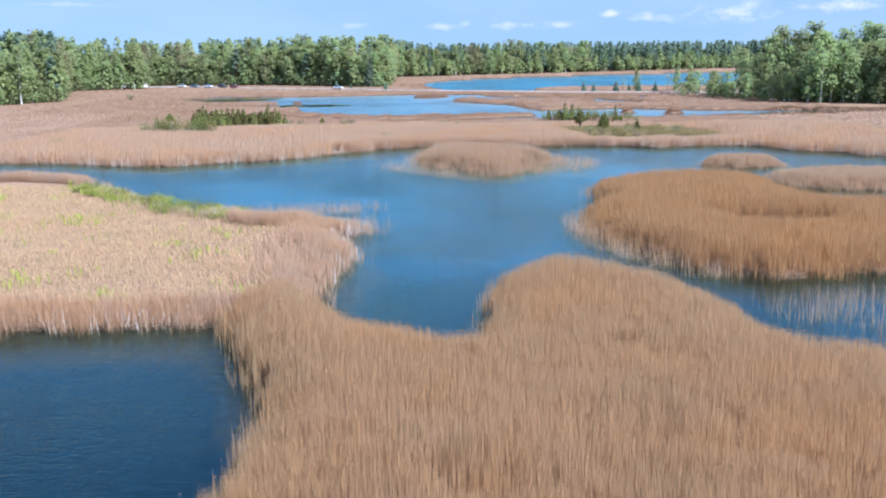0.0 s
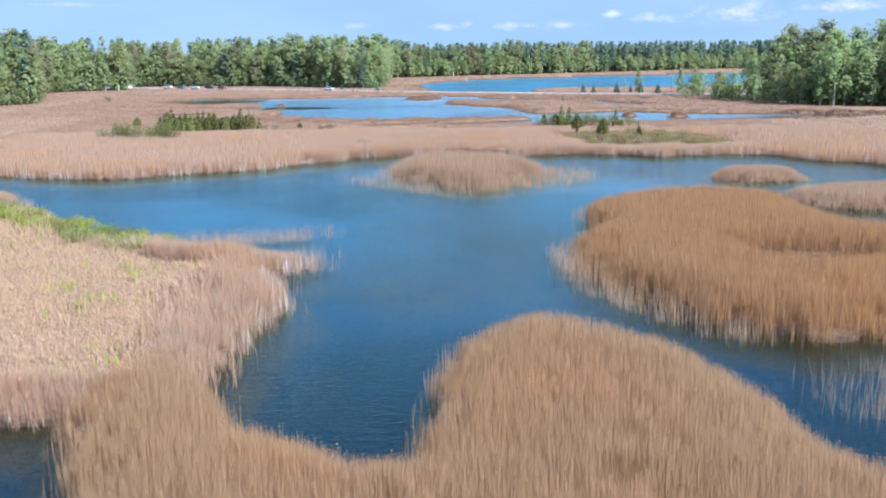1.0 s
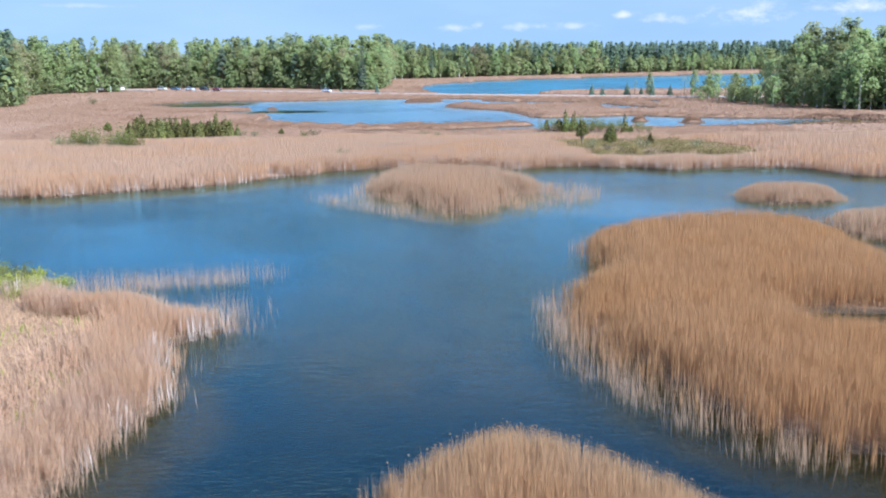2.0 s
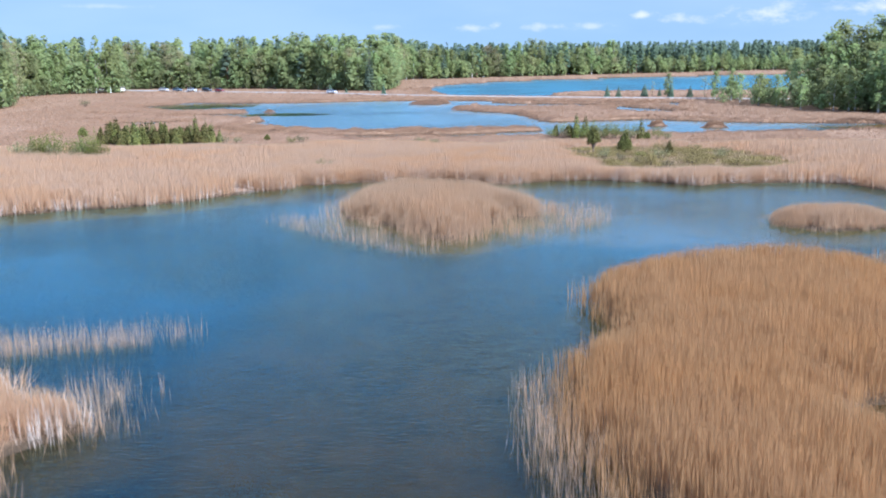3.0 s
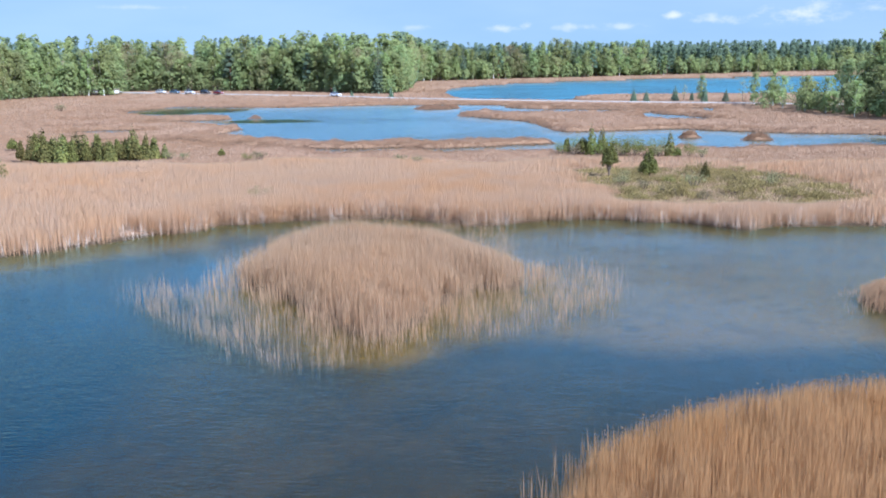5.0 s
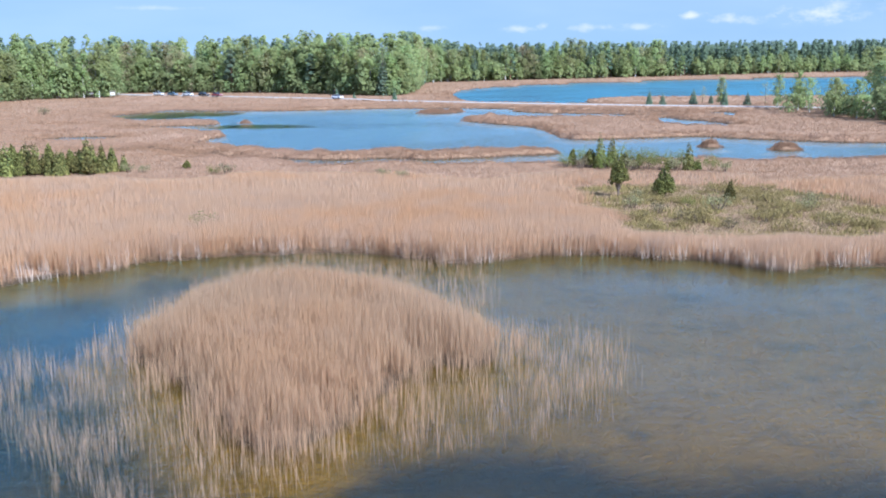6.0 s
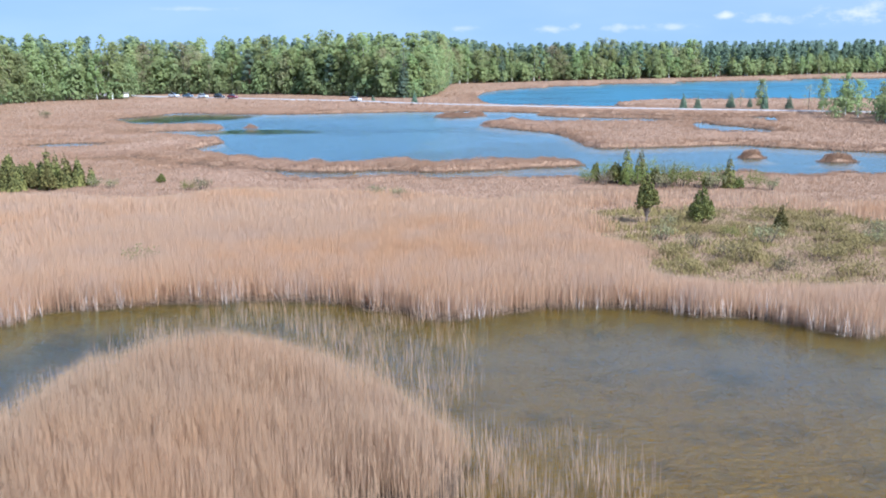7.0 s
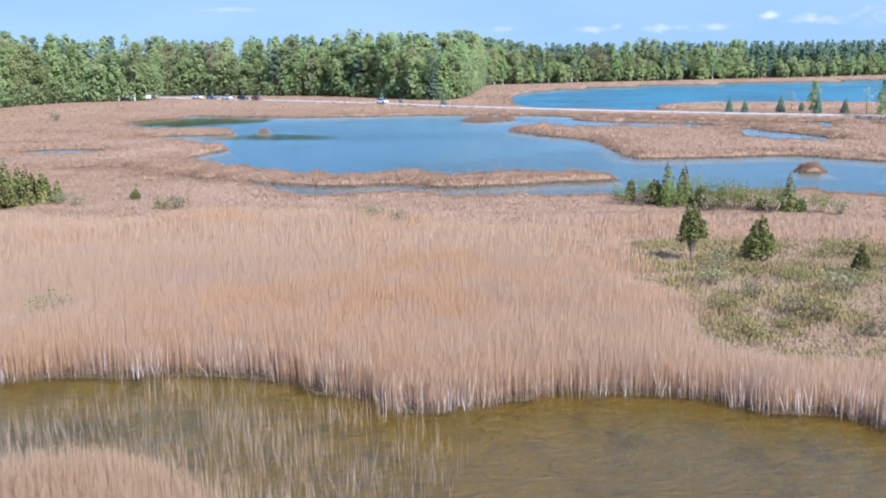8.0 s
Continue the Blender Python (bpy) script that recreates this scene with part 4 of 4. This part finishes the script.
TREES = {
    "birch": lambda: broadleaf("birch_tree", 101, 21, 3.3, 0.16, BIRCH_LEAF, BIRCH_BARK, "tall birch with white trunk and fresh spring leaves", slim=1.25),
    "birch_b": lambda: broadleaf("birch_tree", 102, 19, 2.9, 0.10, BIRCH_LEAF, BIRCH_BARK, "slender birch with pale trunk and light green crown", slim=1.35),
    "birch_c": lambda: broadleaf("birch_tree", 103, 20, 4.2, 0.12, BIRCH_LEAF, BIRCH_BARK, "wide birch with hanging fresh green crown", leaves=1250),
    "alder": lambda: broadleaf("alder_tree", 104, 19, 4.6, 0.06, ALDER_LEAF, BARK, "dark green alder with a dense round crown", leaves=1250),
    "alder_b": lambda: broadleaf("alder_tree", 105, 17, 3.6, 0.04, ALDER_LEAF, BARK, "dense alder leafed down to the marsh edge", leaves=1100),
    "aspen": lambda: broadleaf("aspen_tree", 106, 22, 5.0, 0.14, BUD_LEAF, BARK, "brownish aspen still opening its buds", leaves=1100, leaf=0.66),
    "pine": lambda: pine("pine_tree", 107, 21, 3.4, "dark pine with bare reddish lower trunk"),
    "spruce": lambda: spruce("spruce_tree", 108, 22, 3.4, "dark pointed forest spruce"),
    "sapling": lambda: broadleaf("young_birch", 109, 9, 1.7, 0.12, BIRCH_LEAF, BIRCH_BARK, "young light green birch at the marsh edge", leaves=800, leaf=0.36, slim=1.4),
    "bush": lambda: broadleaf("willow_bush", 110, 5, 2.6, 0.04, ALDER_LEAF, BARK, "grey-green willow bush at the forest foot", leaves=320, leaf=0.6, slim=0.8),
}

FOREST_EDGE = [(-215, 292), (-152, 316), (-140, 330), (-139, 350), (-166, 392), (-170, 425), (-165, 449), (-146, 464), (-157, 498), (-150, 511), (-88, 500), (-62, 482),
               (-31, 461), (-28, 500), (-30, 540), (-37, 625), (7, 668), (88, 712), (200, 768), (340, 820), (560, 880)]


def along(line, spacing, rng, jitter):
    c = curve_through(line, closed=False, steps=4)
    length = np.concatenate([[0], np.cumsum(np.linalg.norm(np.diff(c, axis=0), axis=1))])
    at = np.arange(0, length[-1], spacing) + rng.normal(0, jitter, int(np.ceil(length[-1] / spacing)))
    return np.column_stack([np.interp(at, length, c[:, 0]), np.interp(at, length, c[:, 1])]), at / length[-1]


def forest_spots(rng):
    spots = []
    for row, (back, spacing) in enumerate(((1, 5.0), (8, 6.4))):
        pts, f = along(FOREST_EDGE, spacing, rng, 1.2)
        away = pts - np.array([0, 60])
        away /= np.linalg.norm(away, axis=1)[:, None]
        for (x, y), share in zip(pts + away * (back + rng.normal(0, 1.5, len(pts)))[:, None], f):
            if row == 1 and share > 0.62:
                continue
            far = share > 0.62
            weights = ((("birch", 4), ("birch_b", 3), ("birch_c", 2), ("alder", 2), ("alder_b", 3), ("aspen", 2), ("spruce", 1), ("pine", 1)) if not far
                       else (("birch", 4), ("birch_b", 5), ("birch_c", 2), ("alder_b", 2), ("pine", 1)))
            names, w = zip(*weights)
            kind = rng.choice(names, p=np.array(w) / sum(w))
            size = (rng.uniform(0.50, 0.92) if row == 0 else rng.uniform(0.80, 1.12)) * (0.74 if far else 1.04)
            spots.append((x, y, str(kind), size, rng.uniform(0.92, 1.08)))
    pts, f = along(FOREST_EDGE[:16], 3.2, rng, 1.0)
    for (x, y), _ in zip(pts, f):
        if from_road(np.array([[x, y]]))[0] > 4 and rng.random() < 0.9:
            spots.append((x, y - 1.0, "bush", rng.uniform(0.5, 1.25), rng.uniform(0.9, 1.4)))
    return [s for s in spots if from_road(np.array([[s[0], s[1]]]))[0] > 5.0]


def grove_spots(rng):
    spots = []
    for _ in range(210):
        x, y = rng.uniform(92, 190), rng.uniform(262, 372)
        edge = np.interp(x, [88, 95, 105, 117, 127, 150, 200], [350, 309, 288, 276, 271, 263, 252])
        inside = y - edge
        if inside < 0 or inside > 60 or (x < 103 and rng.random() < 0.75):
            continue
        if from_road(np.array([[x, y]]))[0] < 5:
            continue
        big = np.interp(x, [90, 104, 112, 135, 200], [0.35, 0.55, 1.0, 1.1, 1.0])
        kind = rng.choice(["alder", "alder_b", "birch", "birch_c", "birch_b"], p=[0.30, 0.26, 0.15, 0.2, 0.09])
        spots.append((x, y, str(kind), big * rng.uniform(0.8, 1.12), rng.uniform(0.95, 1.1)))
    for x, y in ((89, 352), (92, 338), (94, 330), (91, 322), (95, 316), (97, 311), (99, 303), (102, 296), (106, 290), (110, 284), (115, 281), (120, 277), (126, 274), (133, 271), (141, 268), (150, 266)):
        spots.append((x + rng.normal(0, 1), y + rng.normal(0, 1), "sapling", rng.uniform(0.7, 1.25), 1.0))
        if x > 100:
            spots.append((x + rng.normal(3, 2), y + rng.normal(5, 2), "alder_b", rng.uniform(0.5, 0.8), 1.0))
        for _ in range(2):
            spots.append((x + rng.normal(1, 2.5), y + rng.normal(2, 2.5), "bush", rng.uniform(0.6, 1.2), 1.2))
    return spots


_rng = np.random.default_rng(200)
plant_all(TREES, forest_spots(_rng) + grove_spots(_rng), "woods round the marsh", _rng)


def far_woods():
    """The depth of the forest behind its first rows, crowns only a few paces wide in the distance."""
    rng = np.random.default_rng(210)
    for mats, seed, backs, label in (([ALDER_LEAF, BIRCH_LEAF], 1, (4, 12, 20, 28, 38), "mixed leafy forest standing behind the first trees"),
                                     ([PINE_NEEDLE, SPRUCE_NEEDLE], 2, (14, 26, 40, 60, 90), "dark conifer forest on the horizon")):
        v_all, t_all, i_all, base = [], [], [], 0
        for back in backs:
            pts, f = along(FOREST_EDGE, 4.1 if seed == 1 else 3.4, rng, 4.0)
            away = pts - np.array([0, 60])
            away /= np.linalg.norm(away, axis=1)[:, None]
            pts = pts + away * (back + rng.normal(0, 4, len(pts)))[:, None]
            ok = (from_road(pts) > 6) & (landward(pts) > 1)
            pts, f = pts[ok], f[ok]
            z = ground_height(pts)
            for (x, y), z0, share in zip(pts, z, f):
                if seed == 2 and share < 0.45 and rng.random() < 0.8:
                    continue
                h = rng.uniform(21.0, 25.5) if share < 0.5 else rng.uniform(11.5, 17.5) + 5.0 * (seed == 2)
                r = rng.uniform(2.4, 4.0) if seed == 1 else rng.uniform(2.2, 3.4)
                n = 140 if share < 0.5 or back < 40 else 100
                g = rng.random(n) ** 0.7
                fat = r * np.sin(np.pi * np.clip(0.12 + 0.84 * g, 0, 1)) ** 0.6 if seed == 1 else r * (1.12 - g) ** 0.6
                u = rng.uniform(0, 6.2832, n)
                fat = fat * rng.uniform(0.6, 1.05, n)
                top = h * min(1.0, (0.5 if seed == 1 else 0.8) + 0.018 * back)
                c = np.stack([x + np.cos(u) * fat, y + np.sin(u) * fat, z0 + top * (0.03 + 0.97 * g)], 1)
                out = np.stack([np.cos(u), np.sin(u), 1.6 * (g - 0.45)], 1)
                v, t = leaf_arrays(rng, c, 1.5, 0.3, out)
                v_all.append(v)
                t_all.append(t + base)
                i_all.append(np.full(len(t), int(rng.random() < 0.45)))
                base += len(v)
        if seed == 1:
            gx, gy = rng.uniform(105, 195, 150), rng.uniform(266, 350, 150)
            inner = gy - np.interp(gx, [88, 95, 105, 117, 127, 150, 200], [350, 309, 288, 276, 271, 263, 252])
            for x, y, d in zip(gx, gy, inner):
                if not 3 < d < 50:
                    continue
                h = np.interp(x, [98, 106, 114, 200], [8, 11, 18, 20]) * rng.uniform(0.75, 1.05)
                n = 200
                g, u = rng.random(n), rng.uniform(0, 6.2832, n)
                fat = rng.uniform(2.2, 3.6) * np.sin(np.pi * np.clip(0.2 + 0.75 * g, 0, 1)) ** 0.5 * rng.uniform(0.5, 1.05, n)
                v, t = leaf_arrays(rng, np.stack([x + np.cos(u) * fat, y + np.sin(u) * fat, 0.3 + h * g], 1), 1.15, 0.3, np.stack([np.cos(u), np.sin(u), 1.6 * (g - 0.45)], 1))
                v_all.append(v)
                t_all.append(t + base)
                i_all.append(np.full(len(t), int(rng.random() < 0.4)))
                base += len(v)
        ob = new("far_woods", raw_mesh("far_woods", np.concatenate(v_all), np.concatenate(t_all), mats, np.concatenate(i_all)))
        tagged(ob, label, "forest", kind="stuff")


far_woods()

# single trees by the road and on the marsh
SMALL = {
    "roadside": lambda: spruce("young_spruce", 120, 4.5, 1.25, "young dark spruce beside the gravel road", count=520, leaf=0.4),
    "column": lambda: broadleaf("young_birch", 121, 8.0, 1.3, 0.06, BIRCH_LEAF, BIRCH_BARK, "slim light green birch beside the road", leaves=800, leaf=0.36, slim=1.5),
    "bare": lambda: broadleaf("young_aspen", 122, 6.5, 1.6, 0.2, BUD_LEAF, BARK, "thin leafless young tree beside the road", leaves=110, leaf=0.3),
}
plant_all(SMALL, [(56.3, 378.6, "roadside", 1.0, 1.0), (60.1, 378.4, "roadside", 0.95, 0.95), (69.6, 382, "roadside", 1.1, 1.0), (75.4, 385, "roadside", 0.75, 0.95),
                  (77.2, 374.5, "roadside", 0.95, 1.3), (83.7, 375, "roadside", 1.0, 0.95), (-24.3, 418, "roadside", 0.95, 1.0), (-40.7, 432.5, "roadside", 0.7, 0.8),
                  (-47.6, 435, "roadside", 0.8, 1.15), (76.3, 375.5, "column", 1.0, 1.0), (87.5, 357, "column", 1.1, 1.0), (91, 350, "column", 1.25, 1.0),
                  (73.5, 388, "bare", 0.8, 1.0), (88, 372, "bare", 1.0, 1.0)], "young trees along the road", _rng)

juniper_bush("juniper_tree", 130, 5.5, 1.45, "tall dark juniper on a bare stem above the heath", bare=0.24, leaf=0.17, count=4200).matrix_world = at_place(28.3, 194.3)
juniper_bush("juniper_tree", 131, 3.9, 1.6, "broad leaning juniper on the heath plot", leaf=0.17, count=3600).matrix_world = at_place(33.2, 194.6, 40) @ pose(0, 0, 0, 4, -6, 0)
juniper_bush("juniper_tree", 132, 2.6, 0.8, "small yellow-green juniper on the heath plot", leaf=0.15, count=2200).matrix_world = at_place(39.2, 190.7, 10)

COPSE = {
    "tall": lambda: juniper_bush("juniper_bush", 133, 3.4, 1.1, "dark upright juniper bush among the sedge", leaf=0.3, count=800),
    "round": lambda: juniper_bush("juniper_bush", 134, 2.6, 1.5, "yellow-green rounded juniper bush in the marsh", leaf=0.3, count=900),
    "cone": lambda: spruce("juniper_bush", 137, 3.2, 1.15, "pointed olive-green juniper bush in the marsh", mat=JUNIPER, leaf=0.38, count=430, low=0.02),
    "willow": lambda: shrub("willow_shrub", 135, 2.1, 1.6, "light green willow shrub with thin stems", WILLOW, leaf=0.15, count=700),
    "osier": lambda: shrub("low_willow", 138, 1.7, 1.7, "low bright green willow bush on the meadow edge", GREEN_BLADE, leaf=0.2, count=620),
    "dwarf": lambda: shrub("dwarf_willow", 139, 1.25, 1.9, "loose olive-green dwarf willow among straw", HEATH, leaf=0.15, count=640),
    "dwarf_b": lambda: shrub("dwarf_willow", 140, 0.9, 1.5, "thin low dwarf willow coming into leaf", HEATH, leaf=0.14, count=400),
    "twiggy": lambda: shrub("bare_shrub", 136, 1.7, 1.1, "grey twiggy shrub just coming into leaf", TWIG_LEAF, leaf=0.16, count=260),
}
copse = []
for x, y, kind, size in ((25.1, 223, "tall", 0.75), (27.4, 221.5, "round", 1.0), (28.6, 221, "cone", 1.0), (30.2, 221, "cone", 0.95), (31.8, 220.5, "round", 0.8), (33, 219.5, "willow", 0.9), (34.6, 218.6, "willow", 1.0),
                         (36.2, 218.2, "willow", 0.8), (37.4, 217.8, "round", 0.6), (39.7, 217.5, "cone", 0.85), (40.8, 217.2, "round", 0.55), (26, 220, "twiggy", 1.1), (35.4, 220, "twiggy", 1.1), (44, 216, "twiggy", 0.9), (24, 221, "willow", 0.7), (29.5, 219.5, "willow", 0.9), (31, 222, "willow", 1.0), (32.4, 218, "twiggy", 1.2), (38.5, 219, "willow", 0.9), (37.8, 216.5, "twiggy", 1.2),
                         (40.2, 219, "twiggy", 1.2), (42.5, 217.5, "willow", 0.7), (26.6, 222.6, "willow", 0.9), (33.8, 221, "tall", 0.6)):
    copse.append((x, y, kind, size, 1.45 if kind in ("willow", "cone") else 1.1))
for i in range(84):
    x = -55.5 + 18.5 * i / 83
    copse.append((x + _rng.normal(0, 0.5), 214.5 + _rng.uniform(-3.5, 4.5), str(_rng.choice(["cone", "tall", "round"], p=[0.42, 0.28, 0.3])), _rng.uniform(0.6, 0.95) * (1.3 if _rng.random() < 0.25 else 1.0), _rng.uniform(1.1, 1.5)))
for i in range(18):
    copse.append((-58.5 + 13 * i / 17 + _rng.normal(0, 0.5), 187.5 + _rng.uniform(-1.5, 2.0), "willow" if i % 3 else "twiggy", _rng.uniform(0.8, 1.15), _rng.uniform(1.5, 2.4)))
for x, y, kind, size in ((-65.2, 228.5, "round", 0.9), (-68, 168, "willow", 0.8), (-64.5, 168.5, "willow", 0.7), (-27.5, 219, "round", 0.55), (-22.2, 213.7, "willow", 0.6), (-20.4, 213.9, "twiggy", 1.1),
                         (-10.1, 173.2, "willow", 0.85), (0.7, 210, "twiggy", 0.9), (3.4, 208.7, "twiggy", 0.8), (-34.5, 216, "twiggy", 0.9), (-32, 215, "twiggy", 0.8), (-113, 348, "twiggy", 1.6), (29.5, 176, "dwarf", 0.8),
                         (31, 184, "twiggy", 0.9), (34.5, 188.5, "willow", 0.5), (37, 186, "twiggy", 1.2), (30.6, 191, "dwarf", 0.9), (40, 181, "dwarf", 0.9), (33, 180, "twiggy", 0.9), (43.5, 187, "dwarf", 0.9),
                         (29, 187, "twiggy", 1.0), (28.4, 181, "dwarf", 0.8), (36, 176, "twiggy", 0.8), (47, 190, "twiggy", 1.1)):
    copse.append((x, y, kind, size, 1.0))
for i in range(56):
    f = i / 55
    copse.append((-43.5 + 22.0 * f + _rng.normal(0, 0.7), 113.2 - 19.3 * f + _rng.normal(0, 1.2), str(_rng.choice(["osier", "willow"], p=[0.8, 0.2])), _rng.uniform(0.45, 0.9), 0.95))
for _ in range(36):
    x, y = _rng.uniform(26, 50), _rng.uniform(174, 201)
    if dist(np.array([[x, y]]), HEATH_PLOT)[0] < -0.8:
        copse.append((x, y, str(_rng.choice(["dwarf", "dwarf_b", "twiggy"], p=[0.55, 0.38, 0.07])), _rng.uniform(0.35, 0.95), _rng.uniform(0.9, 1.6)))
plant_all(COPSE, copse, "shrubs on the marsh", _rng)


# ---- parked cars and the roadside ----
GLASS = plain_material("car_glass", (0.03, 0.04, 0.05), 0.08, grime=0.05)
RUBBER = plain_material("tyre_rubber", (0.03, 0.03, 0.03), 0.85, grime=0.1)
ALLOY = plain_material("wheel_alloy", (0.5, 0.5, 0.52), 0.35, 0.8, grime=0.1)
LAMP_CLEAR = plain_material("headlight_lens", (0.75, 0.76, 0.78), 0.15, grime=0.05)
LAMP_RED = plain_material("tail_light_lens", (0.35, 0.02, 0.02), 0.25, grime=0.05)
TIMBER = plain_material("weathered_timber", (0.28, 0.22, 0.17), 0.85, grime=0.2)
WHITE_PAINT = plain_material("white_paint", (0.78, 0.77, 0.74), 0.6, grime=0.1)


def paint(name, colour):
    m = plain_material(name, colour, 0.3, 0.0, grime=0.06)
    m.node_tree.nodes["Principled BSDF"].inputs["Coat Weight"].default_value = 0.6
    return m


def loft(profile, widths, inset):
    """A body from a closed side profile (y, z): full width low down, drawn in towards the roof."""
    bm = bmesh.new()
    sides = []
    for sign in (-1, 1):
        sides.append([bm.verts.new((sign * (w - inset(z)), y, z)) for (y, z), w in zip(profile, widths)])
    n = len(profile)
    for i in range(n):
        j = (i + 1) % n
        bm.faces.new((sides[0][i], sides[0][j], sides[1][j], sides[1][i]))
    bm.faces.new(sides[0][::-1])
    bm.faces.new(sides[1])
    bmesh.ops.recalc_face_normals(bm, faces=bm.faces)
    bmesh.ops.bevel(bm, geom=list(bm.edges), offset=0.04, segments=2, affect="EDGES", clamp_overlap=True)
    return bm


def wheel_disc(radius, width, sides):
    bm = bmesh.new()
    bmesh.ops.create_cone(bm, cap_ends=True, segments=sides, radius1=radius, radius2=radius, depth=width, matrix=Matrix.Rotation(math.pi / 2, 4, "Y"))
    bmesh.ops.bevel(bm, geom=[e for e in bm.edges if len(e.link_faces) == 2 and e.calc_face_angle() > 1.0], offset=width * 0.14, segments=2, affect="EDGES")
    return bm


def box(size, centre, bevel=0.02):
    bm = bmesh.new()
    bmesh.ops.create_cube(bm, size=1, matrix=Matrix.Translation(centre) @ Matrix.Diagonal((*size, 1)))
    if bevel:
        bmesh.ops.bevel(bm, geom=list(bm.edges), offset=bevel, segments=1, affect="EDGES")
    return bm


def car(label, colour_name, colour, long=4.4, high=1.5, estate=False):
    root = new("parked_car")
    tagged(root, label, "car", "cars parked along the road")
    skin = paint(colour_name, colour)
    half = long / 2
    low = [(-half, 0.45), (-half + 0.05, 0.25), (half - 0.08, 0.25), (half, 0.5), (half - 0.12, 0.78), (half - 1.15, 0.92), (-half + 0.1, 0.98), (-half, 0.8)]
    part("body", loft(low, [0.88] * len(low), lambda z: 0.06 if z > 0.85 else 0.0), skin, root)
    rear = -half + (0.12 if estate else 0.45)
    cab = [(half - 1.2, 0.90), (half - 1.95, high - 0.04), (half - 2.5, high), (rear + 0.55, high - 0.02), (rear, 0.96)]
    part("windows", loft(cab, [0.80] * len(cab), lambda z: 0.16 if z > 1.2 else 0.0), GLASS, root, "dark tinted glass")
    top = [(half - 1.92, high - 0.02), (half - 2.5, high + 0.035), (rear + 0.6, high + 0.02), (rear + 0.5, high - 0.03)]
    part("roof", loft(top, [0.67] * len(top), lambda z: 0.0), skin, root)
    for x in (-0.78, 0.78):
        for y in (-half + 0.85, half - 0.85):
            w = part("wheel", wheel_disc(0.33, 0.22, 18), RUBBER, root, "black rubber tyre")
            w.location = (x, y, 0.33)
            rim = part("rim", wheel_disc(0.2, 0.236, 12), ALLOY, w, "grey alloy rim")
            rim.location = (0, 0, 0)
        part("headlight", box((0.34, 0.1, 0.16), (x * 0.8, half - 0.06, 0.66)), LAMP_CLEAR, root, "clear headlight")
        part("tail_light", box((0.2, 0.08, 0.26), (x * 0.88, -half + 0.02, 0.76)), LAMP_RED, root, "red tail light")
    return root


def on_road(x, offset):
    """A place beside the road's middle line, and the road's heading there."""
    c = ROAD_CURVE
    i = int(np.argmin(np.abs(c[:, 0] - x)))
    a, b = c[max(i - 1, 0)], c[min(i + 1, len(c) - 1)]
    d = (b - a) / np.linalg.norm(b - a)
    y = float(np.interp(x, c[:, 0], c[:, 1]))
    side = np.array([d[1], -d[0]])
    return x + side[0] * offset, y + side[1] * offset, math.degrees(math.atan2(d[1], d[0])) - 90


for x, args in ((-126.5, ("white estate car parked on the gravel road", "white_car_paint", (0.75, 0.75, 0.74), 4.6, 1.5, True)),
                (-119.2, ("dark blue-grey saloon parked on the road", "blue_grey_car_paint", (0.10, 0.16, 0.22), 4.5, 1.45)),
                (-111.6, ("silver-white hatchback parked on the road", "silver_car_paint", (0.68, 0.70, 0.72), 4.3, 1.5, True)),
                (-103.8, ("tall black car parked on the gravel road", "black_car_paint", (0.02, 0.022, 0.03), 4.6, 1.65, True)),
                (-97.4, ("dark red hatchback parked on the road", "red_car_paint", (0.22, 0.025, 0.035), 4.2, 1.5)),
                (-45.0, ("white hatchback parked near young spruces", "pearl_car_paint", (0.76, 0.77, 0.78), 4.3, 1.5, True)),
                (-150.5, ("pale van half behind the forest edge", "cream_car_paint", (0.70, 0.69, 0.66), 4.8, 1.9, True))):
    px, py, heading = on_road(x, 1.6)
    car(*args).matrix_world = pose(px, py, ROAD_Z + 0.02, 0, 0, heading)


def notice_board():
    root = new("notice_board")
    tagged(root, "small roofed timber notice board at the car park", "notice board")
    for x in (-0.9, 0.9):
        part("post", box((0.14, 0.14, 2.6), (x, 0, 1.2)), TIMBER, root)
    part("panel", box((1.7, 0.06, 1.1), (0, -0.02, 1.55)), WHITE_PAINT, root, "pale printed panel, too far to read")
    bm = box((2.4, 0.8, 0.06), (0, 0, 0))
    bmesh.ops.rotate(bm, cent=(0, 0, 0), matrix=Matrix.Rotation(radians(14), 3, "X"), verts=bm.verts)
    bmesh.ops.translate(bm, vec=(0, 0, 2.55), verts=bm.verts)
    part("roof", bm, TIMBER, root)
    return root


notice_board().matrix_world = at_place(-141.5, 459.5, 20)


def marker_post():
    root = new("marker_post")
    tagged(root, "white painted post at the forest edge", "post")
    part("shaft", box((0.36, 0.3, 2.6), (0, 0, 1.2), 0.04), WHITE_PAINT, root)
    part("cap", box((0.46, 0.4, 0.1), (0, 0, 2.54), 0.02), TIMBER, root)
    return root


marker_post().matrix_world = at_place(-146.5, 458.5, 15)
